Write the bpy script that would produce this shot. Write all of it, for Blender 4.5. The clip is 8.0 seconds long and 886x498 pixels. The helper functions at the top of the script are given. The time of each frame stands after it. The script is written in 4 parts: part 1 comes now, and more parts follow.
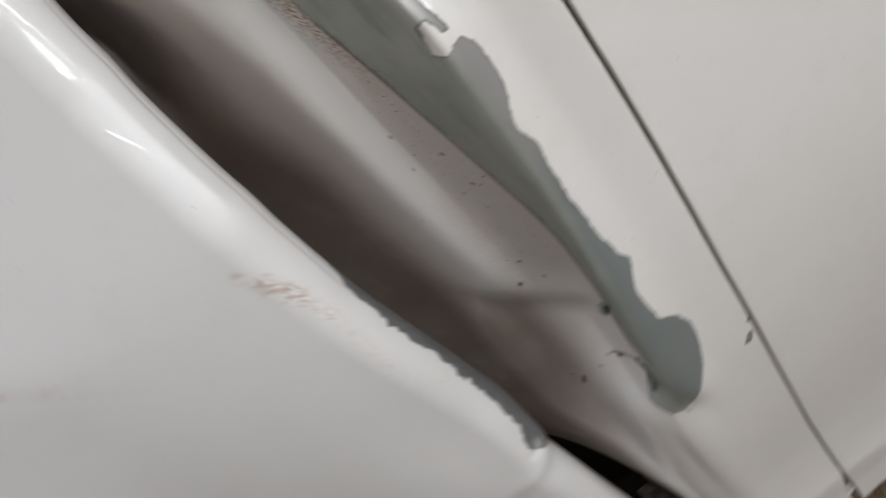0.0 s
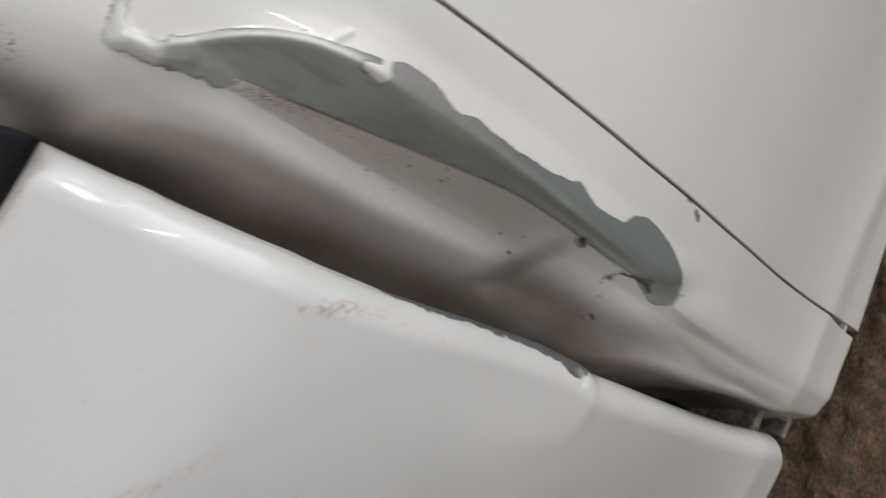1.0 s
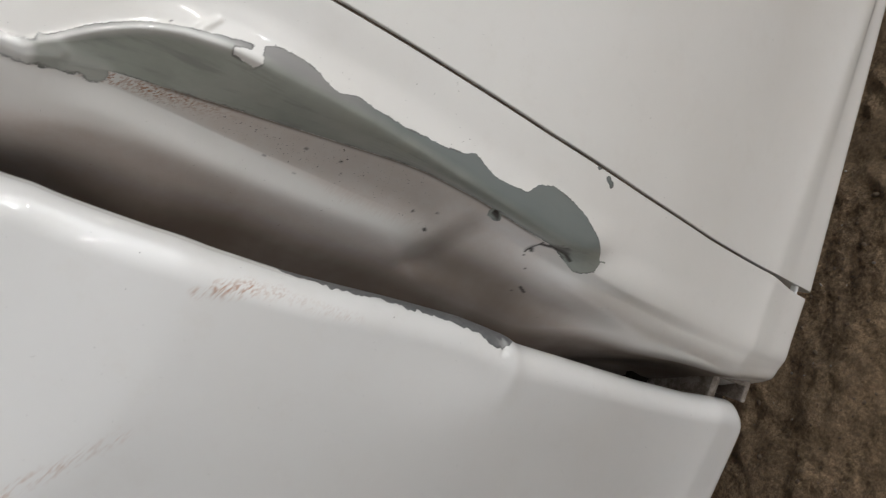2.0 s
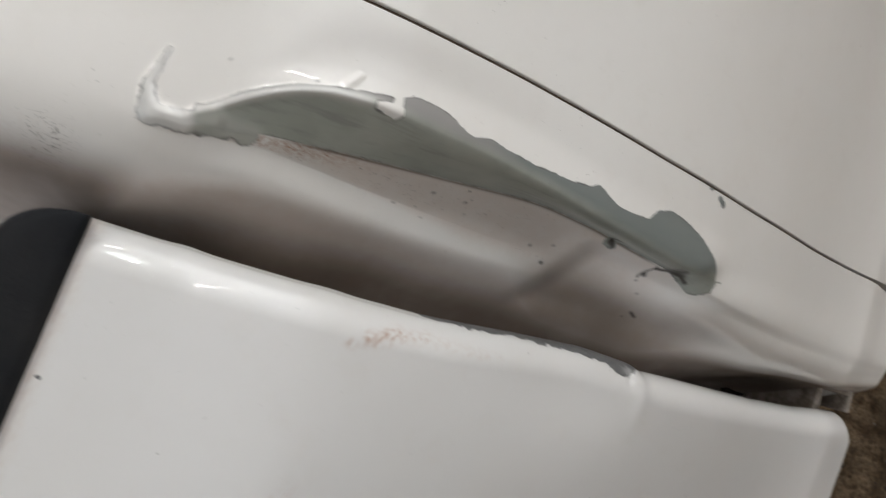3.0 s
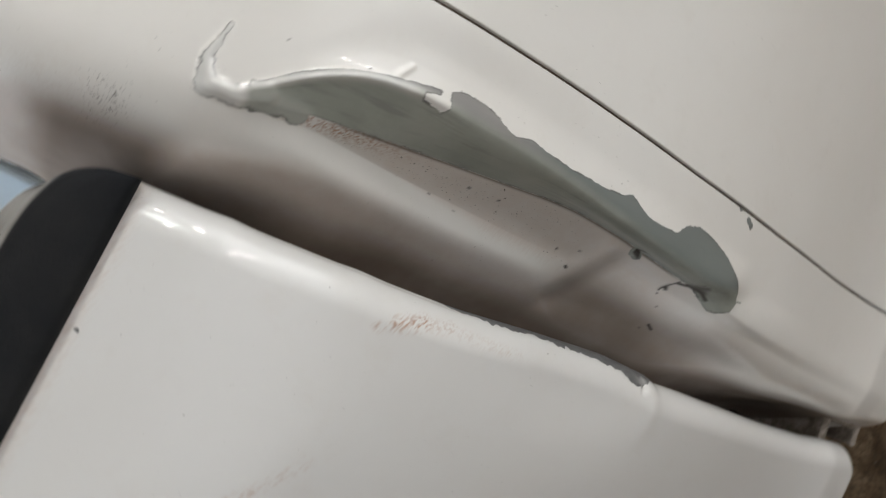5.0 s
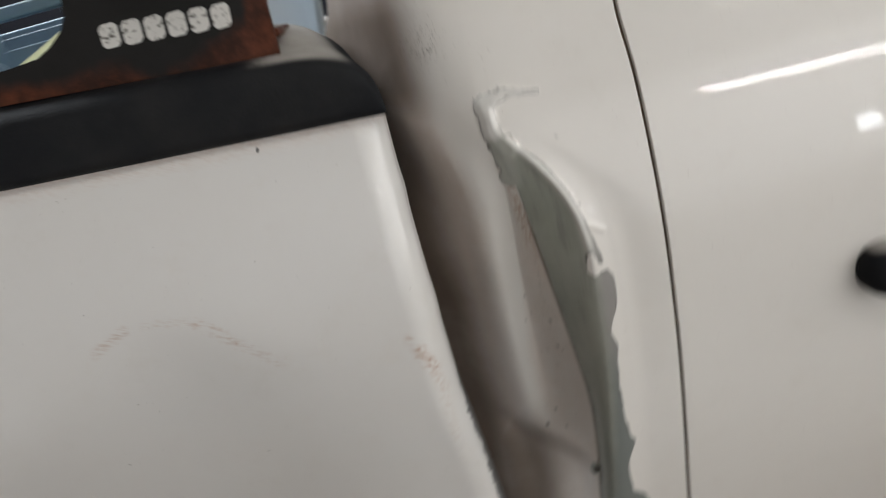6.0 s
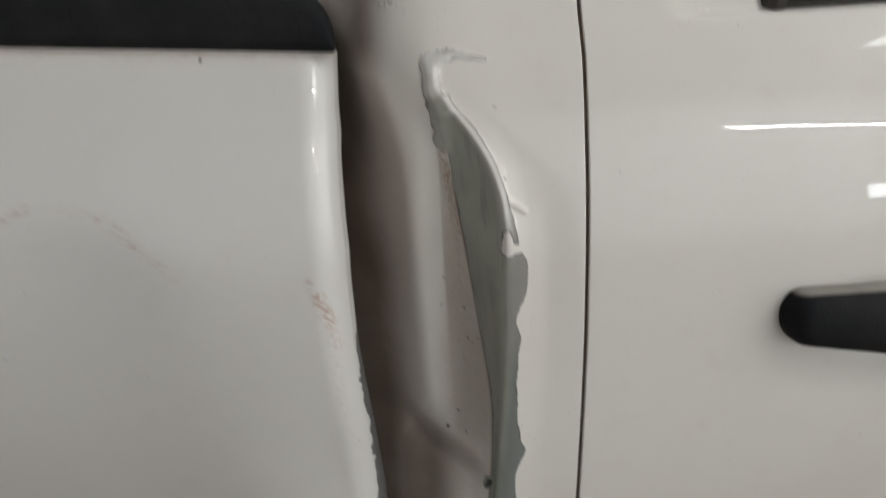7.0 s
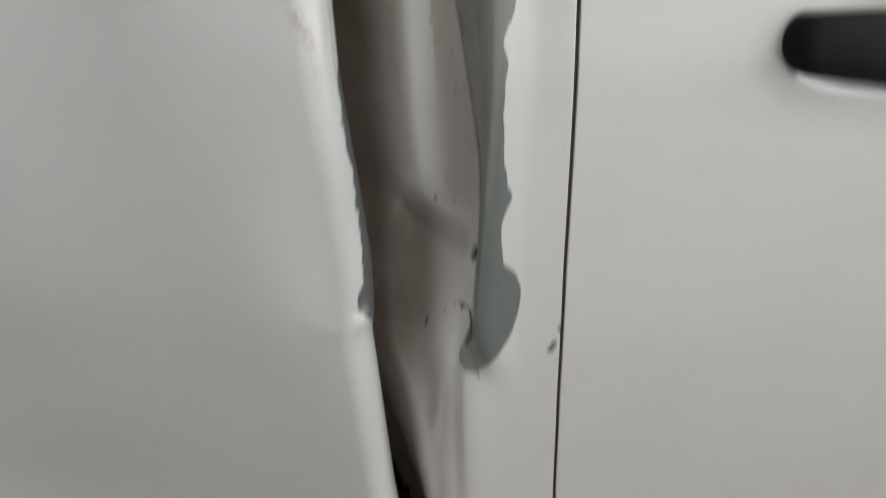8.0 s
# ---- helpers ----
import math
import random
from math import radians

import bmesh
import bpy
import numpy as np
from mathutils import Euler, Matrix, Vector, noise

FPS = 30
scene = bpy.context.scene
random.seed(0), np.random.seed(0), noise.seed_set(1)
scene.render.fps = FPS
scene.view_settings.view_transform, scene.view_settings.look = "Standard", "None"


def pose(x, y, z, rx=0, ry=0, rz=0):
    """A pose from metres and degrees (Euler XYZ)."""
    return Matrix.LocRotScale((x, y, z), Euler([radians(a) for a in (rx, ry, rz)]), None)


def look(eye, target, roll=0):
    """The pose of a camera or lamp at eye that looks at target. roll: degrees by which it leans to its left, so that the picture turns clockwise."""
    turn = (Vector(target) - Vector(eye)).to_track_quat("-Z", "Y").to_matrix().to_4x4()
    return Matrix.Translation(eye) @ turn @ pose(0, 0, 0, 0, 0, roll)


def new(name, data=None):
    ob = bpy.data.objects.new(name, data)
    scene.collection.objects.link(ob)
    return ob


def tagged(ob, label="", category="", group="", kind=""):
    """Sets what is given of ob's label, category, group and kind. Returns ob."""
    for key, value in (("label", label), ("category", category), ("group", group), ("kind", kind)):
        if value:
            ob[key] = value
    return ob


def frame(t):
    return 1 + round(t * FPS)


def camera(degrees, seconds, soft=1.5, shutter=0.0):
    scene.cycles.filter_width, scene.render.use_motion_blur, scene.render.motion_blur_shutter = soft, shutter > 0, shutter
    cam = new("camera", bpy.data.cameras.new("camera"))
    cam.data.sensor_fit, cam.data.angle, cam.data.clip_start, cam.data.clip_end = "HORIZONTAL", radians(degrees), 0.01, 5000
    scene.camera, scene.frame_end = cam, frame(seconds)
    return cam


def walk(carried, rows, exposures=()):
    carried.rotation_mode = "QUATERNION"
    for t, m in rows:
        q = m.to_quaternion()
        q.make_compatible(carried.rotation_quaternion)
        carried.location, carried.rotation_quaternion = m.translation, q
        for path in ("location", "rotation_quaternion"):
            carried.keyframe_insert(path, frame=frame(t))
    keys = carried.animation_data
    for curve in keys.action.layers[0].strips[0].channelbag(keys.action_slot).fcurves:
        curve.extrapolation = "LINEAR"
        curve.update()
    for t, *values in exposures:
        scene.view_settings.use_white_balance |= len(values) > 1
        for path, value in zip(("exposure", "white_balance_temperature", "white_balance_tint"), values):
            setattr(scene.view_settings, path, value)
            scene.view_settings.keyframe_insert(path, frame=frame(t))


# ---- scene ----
cam = camera(65.5, 8.0, soft=1.1, shutter=0.8)
PATH = [
    (0, (0.0563, -0.2229, 0.9929), (0.0192, 0.1260, 0.8007), -44.91),
    (0.2, (0.0248, -0.2238, 1.0051), (0.0180, 0.1245, 0.8086), -50.28),
    (0.5, (-0.0017, -0.2383, 1.0259), (0.0213, 0.1069, 0.8250), -57.00),
    (0.7, (-0.0042, -0.2520, 1.0350), (0.0262, 0.0942, 0.8370), -60.28),
    (1, (0.0076, -0.2776, 1.0146), (0.0314, 0.0749, 0.8269), -64.74),
    (1.2, (0.0140, -0.2893, 1.0005), (0.0294, 0.0647, 0.8149), -65.98),
    (2.3, (0.0169, -0.3113, 0.9688), (0.0387, 0.0444, 0.7871), -68.98),
    (2.5, (0.0142, -0.3092, 0.9738), (0.0336, 0.0453, 0.7896), -68.80),
    (2.7, (0.0119, -0.2992, 0.9914), (0.0290, 0.0593, 0.8148), -70.69),
    (3, (0.0084, -0.2891, 1.0179), (0.0356, 0.0739, 0.8521), -72.03),
    (3.5, (0.0084, -0.2861, 1.0252), (0.0358, 0.0800, 0.8664), -72.17),
    (4, (0.0076, -0.2861, 1.0262), (0.0347, 0.0802, 0.8678), -72.73),
    (4.2, (0.0070, -0.2893, 1.0208), (0.0318, 0.0783, 0.8649), -72.71),
    (5.3, (-0.0082, -0.2929, 1.0380), (0.0219, 0.0687, 0.8698), -57.87),
    (5.5, (-0.0144, -0.3020, 1.0563), (0.0120, 0.0632, 0.8953), -44.93),
    (5.7, (-0.0109, -0.3078, 1.0696), (0.0126, 0.0563, 0.9057), -31.02),
    (5.9, (-0.0029, -0.3205, 1.0803), (0.0080, 0.0507, 0.9315), -19.44),
    (6, (0.0042, -0.3220, 1.0841), (0.0094, 0.0502, 0.9377), -15.92),
    (6.3, (0.0182, -0.3358, 1.0905), (0.0167, 0.0494, 0.9829), -10.79),
    (6.5, (0.0214, -0.3329, 1.0787), (0.0238, 0.0505, 0.9646), -9.43),
    (6.8, (0.0345, -0.3353, 1.0454), (0.0400, 0.0483, 0.9322), -5.64),
    (7, (0.0415, -0.3350, 1.0228), (0.0469, 0.0505, 0.9158), -3.87),
    (7.2, (0.0361, -0.3295, 1.0076), (0.0469, 0.0531, 0.8916), -3.66),
    (7.5, (0.0410, -0.3334, 0.9725), (0.0469, 0.0451, 0.8434), -3.38),
    (7.7, (0.0472, -0.3375, 0.9533), (0.0483, 0.0413, 0.8250), -3.89),
    (8, (0.0480, -0.3549, 0.9111), (0.0451, 0.0235, 0.7814), -3.45),
]
walk(cam, [(t, look(eye, target, roll)) for t, eye, target, roll in PATH],
     exposures=[(0, -0.53, 6340, 13), (1, -0.50, 6350, 12.5), (2.5, -0.46, 6420, 12), (3, -0.50, 6440, 12), (4.2, -0.50, 6480, 11.5), (5.5, -0.59, 6560, 11), (6, -0.82, 6650, 12), (6.3, -0.74, 6680, 12), (6.6, -0.88, 6650, 11.5), (7.2, -0.94, 6560, 10), (8, -0.67, 6340, 8.5)])

# ---- world, daylight and lamps ----
world = bpy.data.worlds.new("world")
scene.world = world
world.use_nodes = True
wn = world.node_tree.nodes
sky = wn.new("ShaderNodeTexSky")
sky.sky_type, sky.sun_disc = "NISHITA", False
sky.sun_elevation, sky.sun_rotation = radians(40), radians(200)
wn["Background"].inputs["Strength"].default_value = 0.12
world.node_tree.links.new(sky.outputs["Color"], wn["Background"].inputs["Color"])

sun = new("sun", bpy.data.lights.new("sun", "SUN"))
sun.data.energy, sun.data.angle, sun.data.color = 2.0, radians(0.5), (1.0, 0.95, 0.88)
sun.matrix_world = look((2, 4, 8), (0, 0, 0))


def area(name, m, sx, sy, watts, colour):
    lamp = new(name, bpy.data.lights.new(name, "AREA"))
    lamp.data.shape, lamp.data.size, lamp.data.size_y = "RECTANGLE", sx, sy
    lamp.data.energy, lamp.data.color = watts, colour
    lamp.matrix_world = m
    return lamp


# ---- materials ----
def material(name, colour=(0.5, 0.5, 0.5), rough=0.5, metal=0.0, coat=0.0):
    mat = bpy.data.materials.new(name)
    mat.use_nodes = True
    b = mat.node_tree.nodes["Principled BSDF"]
    b.inputs["Base Color"].default_value = (*colour, 1)
    b.inputs["Roughness"].default_value = rough
    b.inputs["Metallic"].default_value = metal
    b.inputs["Coat Weight"].default_value = coat
    b.inputs["Coat Roughness"].default_value = 0.015
    return mat


class Nodes:
    """Short hand for wiring a material."""

    def __init__(self, mat):
        self.tree = mat.node_tree
        self.bsdf = self.tree.nodes["Principled BSDF"]
        self.coord = self.tree.nodes.new("ShaderNodeTexCoord").outputs["Object"]

    def add(self, kind, **values):
        n = self.tree.nodes.new(kind)
        for key, v in values.items():
            socket = n.inputs[key.replace("_", " ")] if key.replace("_", " ") in n.inputs else n.inputs[int(key[1:])]
            self.put(v, socket)
        return n

    def put(self, v, socket):
        if isinstance(v, bpy.types.NodeSocket):
            self.tree.links.new(v, socket)
        else:
            socket.default_value = v

    def noise(self, scale, detail=4.0, rough=0.55, vector=None):
        n = self.add("ShaderNodeTexNoise", Scale=scale, Detail=detail, Roughness=rough)
        self.put(vector or self.coord, n.inputs["Vector"])
        return n.outputs["Fac"]

    def ramp(self, fac, lo, hi, a=0.0, b=1.0):
        n = self.tree.nodes.new("ShaderNodeMapRange")
        n.interpolation_type = "SMOOTHSTEP"
        for k, v in enumerate((fac, lo, hi, a, b)):
            self.put(v, n.inputs[k])
        return n.outputs[0]

    def math(self, op, a, b=0.0):
        n = self.tree.nodes.new("ShaderNodeMath")
        n.operation = op
        self.put(a, n.inputs[0])
        self.put(b, n.inputs[1])
        return n.outputs[0]

    def mix(self, fac, a, b):
        n = self.tree.nodes.new("ShaderNodeMix")
        n.data_type = "RGBA"
        self.put(fac, n.inputs[0])
        self.put(a if isinstance(a, bpy.types.NodeSocket) else (*a, 1), n.inputs[6])
        self.put(b if isinstance(b, bpy.types.NodeSocket) else (*b, 1), n.inputs[7])
        return n.outputs[2]

    def attribute(self, name):
        n = self.tree.nodes.new("ShaderNodeAttribute")
        n.attribute_name = name
        return n.outputs["Fac"]

    def bump(self, height, strength=0.3, distance=0.001):
        n = self.add("ShaderNodeBump", Strength=strength, Distance=distance, Height=height)
        self.put(n.outputs["Normal"], self.bsdf.inputs["Normal"])
        return n

    def base(self, v):
        self.put(v, self.bsdf.inputs["Base Color"])

    def rough(self, v):
        self.put(v, self.bsdf.inputs["Roughness"])


PAINT = (0.76, 0.74, 0.705)


def paint_material(name, white):
    """White car enamel with primer and bare metal where the wear attribute is above nought, and rust where the rust attribute is."""
    mat = material(name, white, 0.3, 0.0, 1.0)
    n = Nodes(mat)
    dust_shade = n.math("ADD", n.ramp(n.noise(9.0, 5.0), 0.35, 0.8, 0.0, 0.13), n.ramp(n.noise(48.0, 6.0, 0.7), 0.50, 0.80, 0.0, 0.14))
    paint = n.mix(dust_shade, white, (0.55, 0.50, 0.43))
    specks = n.ramp(n.noise(520.0, 2.0, 0.5), 0.735, 0.76)
    where = n.ramp(n.noise(22.0, 2.0), 0.52, 0.68)
    paint = n.mix(n.math("MULTIPLY", n.math("MULTIPLY", specks, where), 0.7), paint, (0.10, 0.075, 0.055))
    streaks = n.add("ShaderNodeMapping", Vector=n.coord, Rotation=(0.0, radians(-27), 0.0)).outputs["Vector"]
    streaks = n.add("ShaderNodeMapping", Vector=streaks, Scale=(0.13, 1.0, 1.0)).outputs["Vector"]
    rust = n.math("MULTIPLY", n.attribute("rust"), n.ramp(n.noise(900.0, 3.0, 0.6, streaks), 0.42, 0.66))
    paint = n.mix(rust, paint, n.mix(n.noise(90.0, 3.0), (0.25, 0.115, 0.06), (0.47, 0.22, 0.10)))
    film = n.math("MULTIPLY", n.attribute("dirt_shade"), n.ramp(n.noise(26.0, 3.0), 0.2, 0.6, 0.88, 1.0))
    paint = n.mix(n.math("MULTIPLY", n.attribute("dust_shade"), n.ramp(n.noise(120.0, 6.0, 0.7), 0.25, 0.7, 0.6, 1.0)), paint, (0.64, 0.525, 0.455))
    # One dark brown serves for road dirt and for shade painted in the gap.
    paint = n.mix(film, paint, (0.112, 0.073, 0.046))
    much = n.math("SUBTRACT", 0.80, n.math("MULTIPLY", n.attribute("spatter"), 0.155))
    grain = n.math("MAXIMUM", n.noise(620.0, 1.5, 0.5), n.math("SUBTRACT", n.noise(1250.0, 1.0, 0.4), 0.015))
    spatter = n.math("MULTIPLY", n.ramp(n.math("SUBTRACT", grain, much), 0.0, 0.02), n.ramp(n.noise(55.0, 2.0), 0.3, 0.6, 0.45, 0.95))
    paint = n.mix(spatter, paint, (0.05, 0.035, 0.025))
    ragged = n.math("ADD", n.attribute("wear"), n.math("MULTIPLY", n.math("SUBTRACT", n.noise(420.0, 3.0, 0.6), 0.5), 0.0022))
    bare = n.ramp(ragged, -0.00008, 0.00012)
    primer = n.mix(n.ramp(n.noise(38.0, 5.0), 0.35, 0.7), (0.30, 0.315, 0.272), (0.375, 0.385, 0.337))
    along = n.add("ShaderNodeMapping", Vector=n.coord, Rotation=(0.0, radians(-8), 0.0), Scale=(1.0, 1.0, 0.12)).outputs["Vector"]
    primer = n.mix(n.ramp(n.noise(210.0, 5.0, 0.6, along), 0.50, 0.72, 0.0, 0.55), primer, (0.20, 0.21, 0.185))
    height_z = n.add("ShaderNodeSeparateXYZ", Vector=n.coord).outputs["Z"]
    outer_primer = n.mix(n.ramp(height_z, 0.86, 0.90), (0.155, 0.172, 0.168), (0.25, 0.238, 0.232))
    primer = n.mix(n.attribute("metal"), primer, outer_primer)
    primer = n.mix(n.attribute("steel"), primer, n.mix(n.noise(300.0, 4.0), (0.055, 0.055, 0.057), (0.165, 0.163, 0.165)))
    primer = n.mix(n.attribute("pale"), primer, (0.64, 0.63, 0.60))
    rim = n.math("MULTIPLY", n.ramp(ragged, -0.00035, 0.0), n.ramp(ragged, 0.0009, 0.0001))
    col = n.mix(bare, paint, primer)
    uneven = n.math("MULTIPLY", n.ramp(n.noise(90.0, 3.0), 0.36, 0.66, 0.05, 0.9), n.math("SUBTRACT", 1.0, n.math("MULTIPLY", n.attribute("pale"), 0.2)))
    col = n.mix(n.math("MULTIPLY", rim, uneven), col, (0.085, 0.08, 0.075))
    n.base(n.mix(n.attribute("nick"), col, (0.045, 0.036, 0.030)))
    n.rough(n.math("MAXIMUM", n.ramp(bare, 0.0, 1.0, 0.32, 0.42), n.ramp(n.attribute("dirt_shade"), 0.0, 0.6, 0.0, 0.9)))
    n.put(n.math("MULTIPLY", n.math("MAXIMUM", n.ramp(bare, 0.0, 1.0, 1.0, 0.12), n.attribute("pale")), n.ramp(n.attribute("dirt_shade"), 0.0, 0.6, 1.0, 0.08)), n.bsdf.inputs["Coat Weight"])
    orange_peel = n.noise(260.0, 2.0)
    height = n.math("ADD", n.math("MULTIPLY", orange_peel, 0.0035), n.math("MULTIPLY", n.ramp(ragged, -0.0002, 0.0003), -0.35))
    n.bump(height, 0.35, 0.0012)
    return mat


PLAIN_WHITE = material("plain_white_enamel", PAINT, 0.3, 0.0, 1.0)
wn2 = Nodes(PLAIN_WHITE)
wn2.base(wn2.mix(wn2.ramp(wn2.noise(7.0, 6.0, 0.65), 0.35, 0.8, 0.0, 0.3), PAINT, (0.52, 0.47, 0.40)))
WHITE = paint_material("white_enamel", PAINT)
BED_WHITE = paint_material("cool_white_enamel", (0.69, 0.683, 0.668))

PLASTIC = material("black_plastic", (0.028, 0.029, 0.031), 0.42)
pn = Nodes(PLASTIC)
pn.base(pn.mix(pn.ramp(pn.noise(14.0, 5.0), 0.4, 0.75), (0.022, 0.023, 0.025), (0.06, 0.058, 0.055)))
# Upward faces ahead of x = -0.05 are coloured paler grey.
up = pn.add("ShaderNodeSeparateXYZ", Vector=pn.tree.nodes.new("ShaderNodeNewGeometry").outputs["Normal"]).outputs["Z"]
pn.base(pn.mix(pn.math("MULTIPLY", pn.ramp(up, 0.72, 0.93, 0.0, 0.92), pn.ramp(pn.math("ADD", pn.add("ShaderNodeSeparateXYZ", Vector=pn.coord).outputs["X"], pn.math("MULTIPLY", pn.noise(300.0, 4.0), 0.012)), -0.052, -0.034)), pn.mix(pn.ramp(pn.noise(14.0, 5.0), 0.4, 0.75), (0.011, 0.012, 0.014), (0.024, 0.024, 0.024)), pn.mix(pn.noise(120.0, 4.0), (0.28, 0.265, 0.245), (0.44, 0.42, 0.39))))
pn.rough(pn.ramp(pn.noise(30.0, 3.0), 0.3, 0.7, 0.50, 0.68))
pn.bsdf.inputs["Specular IOR Level"].default_value = 0.12
pn.bump(pn.noise(620.0, 3.0), 0.5, 0.0006)

RUBBER = material("black_rubber", (0.045, 0.039, 0.037), 0.35)
rn = Nodes(RUBBER)
rn.rough(rn.ramp(rn.noise(60.0, 4.0), 0.3, 0.7, 0.22, 0.42))

GLOSSY = material("glossy_black_trim", (0.03, 0.028, 0.027), 0.16)
yn = Nodes(GLOSSY)
yn.base(yn.mix(yn.ramp(yn.noise(80.0, 5.0), 0.4, 0.7), (0.022, 0.021, 0.021), (0.07, 0.064, 0.06)))
yn.rough(yn.ramp(yn.noise(140.0, 4.0), 0.3, 0.7, 0.10, 0.26))
yn.bsdf.inputs["Coat Weight"].default_value = 0.6

# Near black, to stand in for deep shade under and between the panels.
DARK = material("dark_underside", (0.035, 0.028, 0.022), 0.85)
dn = Nodes(DARK)
dn.bsdf.inputs["Specular IOR Level"].default_value = 0.05
dn.base(dn.mix(dn.noise(30.0, 5.0), (0.012, 0.010, 0.008), (0.034, 0.025, 0.018)))

# Dark brown given to surfaces inside the gaps so that the gaps read dark.
GAP_BROWN = material("gap_brown", (0.2, 0.15, 0.11), 0.9)
un = Nodes(GAP_BROWN)
un.base(un.mix(un.noise(60.0, 5.0), (0.05, 0.034, 0.024), (0.16, 0.115, 0.08)))

MOUNT = material("dusty_bare_steel", (0.3, 0.26, 0.22), 0.8)
mn = Nodes(MOUNT)
mn.base(mn.mix(mn.ramp(mn.noise(90.0, 5.0, 0.65), 0.35, 0.7), (0.13, 0.10, 0.075), (0.36, 0.32, 0.28)))
mn.bump(mn.noise(300.0, 4.0), 0.4, 0.0006)

BRACKET = material("painted_rusty_steel", (0.03, 0.03, 0.03), 0.5)
bn = Nodes(BRACKET)
bz = bn.add("ShaderNodeSeparateXYZ", Vector=bn.coord).outputs["Z"]
edge = bn.math("ADD", bz, bn.math("MULTIPLY", bn.noise(28.0, 5.0), 0.035))
bx = bn.add("ShaderNodeSeparateXYZ", Vector=bn.coord).outputs["X"]
# Black paint is left in a wedge under the print; the front edge and the foot have rusted.
edge = bn.math("ADD", edge, bn.math("MULTIPLY", bn.math("MAXIMUM", bn.math("SUBTRACT", 0.034, bn.math("ABSOLUTE", bn.math("ADD", bx, 0.083))), 0.0), 0.32))
edge = bn.math("SUBTRACT", edge, bn.math("MULTIPLY", bn.ramp(bn.math("ADD", bx, bn.math("MULTIPLY", bn.noise(60.0, 4.0), 0.014)), -0.046, -0.036), 0.03))
bn.base(bn.mix(bn.ramp(edge, 1.1065, 1.094), (0.014, 0.0135, 0.013), bn.mix(bn.ramp(bn.noise(70.0, 6.0, 0.7), 0.35, 0.7), (0.028, 0.011, 0.007), (0.115, 0.036, 0.018))))
bn.rough(bn.ramp(bn.noise(40.0, 4.0), 0.3, 0.7, 0.38, 0.7))
bn.bsdf.inputs["Specular IOR Level"].default_value = 0.2
bn.bump(bn.noise(350.0, 4.0), 0.3, 0.0005)

LETTER = material("worn_white_print", (0.62, 0.61, 0.59), 0.55)
ln = Nodes(LETTER)
ln.base(ln.mix(ln.ramp(ln.noise(420.0, 3.0), 0.56, 0.66), (0.62, 0.61, 0.58), (0.12, 0.11, 0.10)))

CHROME = material("dull_metal_tube", (0.42, 0.41, 0.37), 0.3, 1.0)
cn = Nodes(CHROME)
cn.rough(cn.ramp(cn.noise(50.0, 4.0), 0.3, 0.7, 0.2, 0.42))

COLLAR = material("grey_rubber_collar", (0.085, 0.075, 0.062), 0.6)
kn = Nodes(COLLAR)
kn.base(kn.mix(kn.noise(45.0, 5.0), (0.035, 0.029, 0.023), (0.085, 0.072, 0.058)))

GLASS = material("tinted_glass", (0.045, 0.068, 0.068), 0.02)
GLASS.node_tree.nodes["Principled BSDF"].inputs["Specular IOR Level"].default_value = 0.7

EARTH = material("earthy_concrete", (0.12, 0.08, 0.05), 0.95)
en = Nodes(EARTH)
fine = en.mix(en.ramp(en.noise(150.0, 8.0, 0.75), 0.34, 0.72), (0.105, 0.066, 0.038), (0.50, 0.335, 0.195))
broad = en.ramp(en.noise(4.5, 5.0, 0.6), 0.3, 0.72)
ey = en.add("ShaderNodeSeparateXYZ", Vector=en.coord).outputs["Y"]
# Unseen floor before the truck, made paler to bounce light onto its side.
bounce = en.ramp(en.math("ADD", ey, en.math("MULTIPLY", en.noise(3.0, 5.0), 0.5)), -0.15, -0.5)
clods = en.ramp(en.noise(24.0, 6.0, 0.65), 0.40, 0.62)
en.base(en.mix(bounce, en.mix(en.math("MULTIPLY", clods, 0.45), en.mix(en.math("MULTIPLY", broad, 0.45), fine, (0.36, 0.245, 0.14)), (0.15, 0.097, 0.056)), en.mix(en.noise(11.0, 6.0), (0.38, 0.36, 0.33), (0.52, 0.50, 0.47))))
en.bump(en.math("ADD", en.noise(60.0, 8.0, 0.75), en.math("MULTIPLY", en.noise(210.0, 3.0), 0.4)), 0.9, 0.012)

GRIT = material("grit", (0.2, 0.16, 0.12), 0.9)
gn = Nodes(GRIT)
island = gn.tree.nodes.new("ShaderNodeNewGeometry").outputs["Random Per Island"]
gn.base(gn.mix(gn.ramp(island, 0.86, 0.99), (0.13, 0.09, 0.06), (0.5, 0.46, 0.40)))

WALL = material("limewashed_wall", (0.55, 0.53, 0.49), 0.9)
vn = Nodes(WALL)
vn.base(vn.mix(vn.ramp(vn.noise(1.6, 6.0), 0.3, 0.75), (0.78, 0.77, 0.75), (0.66, 0.64, 0.61)))
# Unseen wall, dark and brown so that little and warm light returns.
BROWN_WALL = material("brown_bounce_wall", (0.14, 0.12, 0.10), 0.9)
sn = Nodes(BROWN_WALL)
sn.base(sn.mix(sn.noise(2.2, 6.0), (0.16, 0.10, 0.065), (0.36, 0.23, 0.15)))
GLOW_WALL = material("glowing_wall", (0.6, 0.6, 0.6), 0.6)
hn = Nodes(GLOW_WALL)
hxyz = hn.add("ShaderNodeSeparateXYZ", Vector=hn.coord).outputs
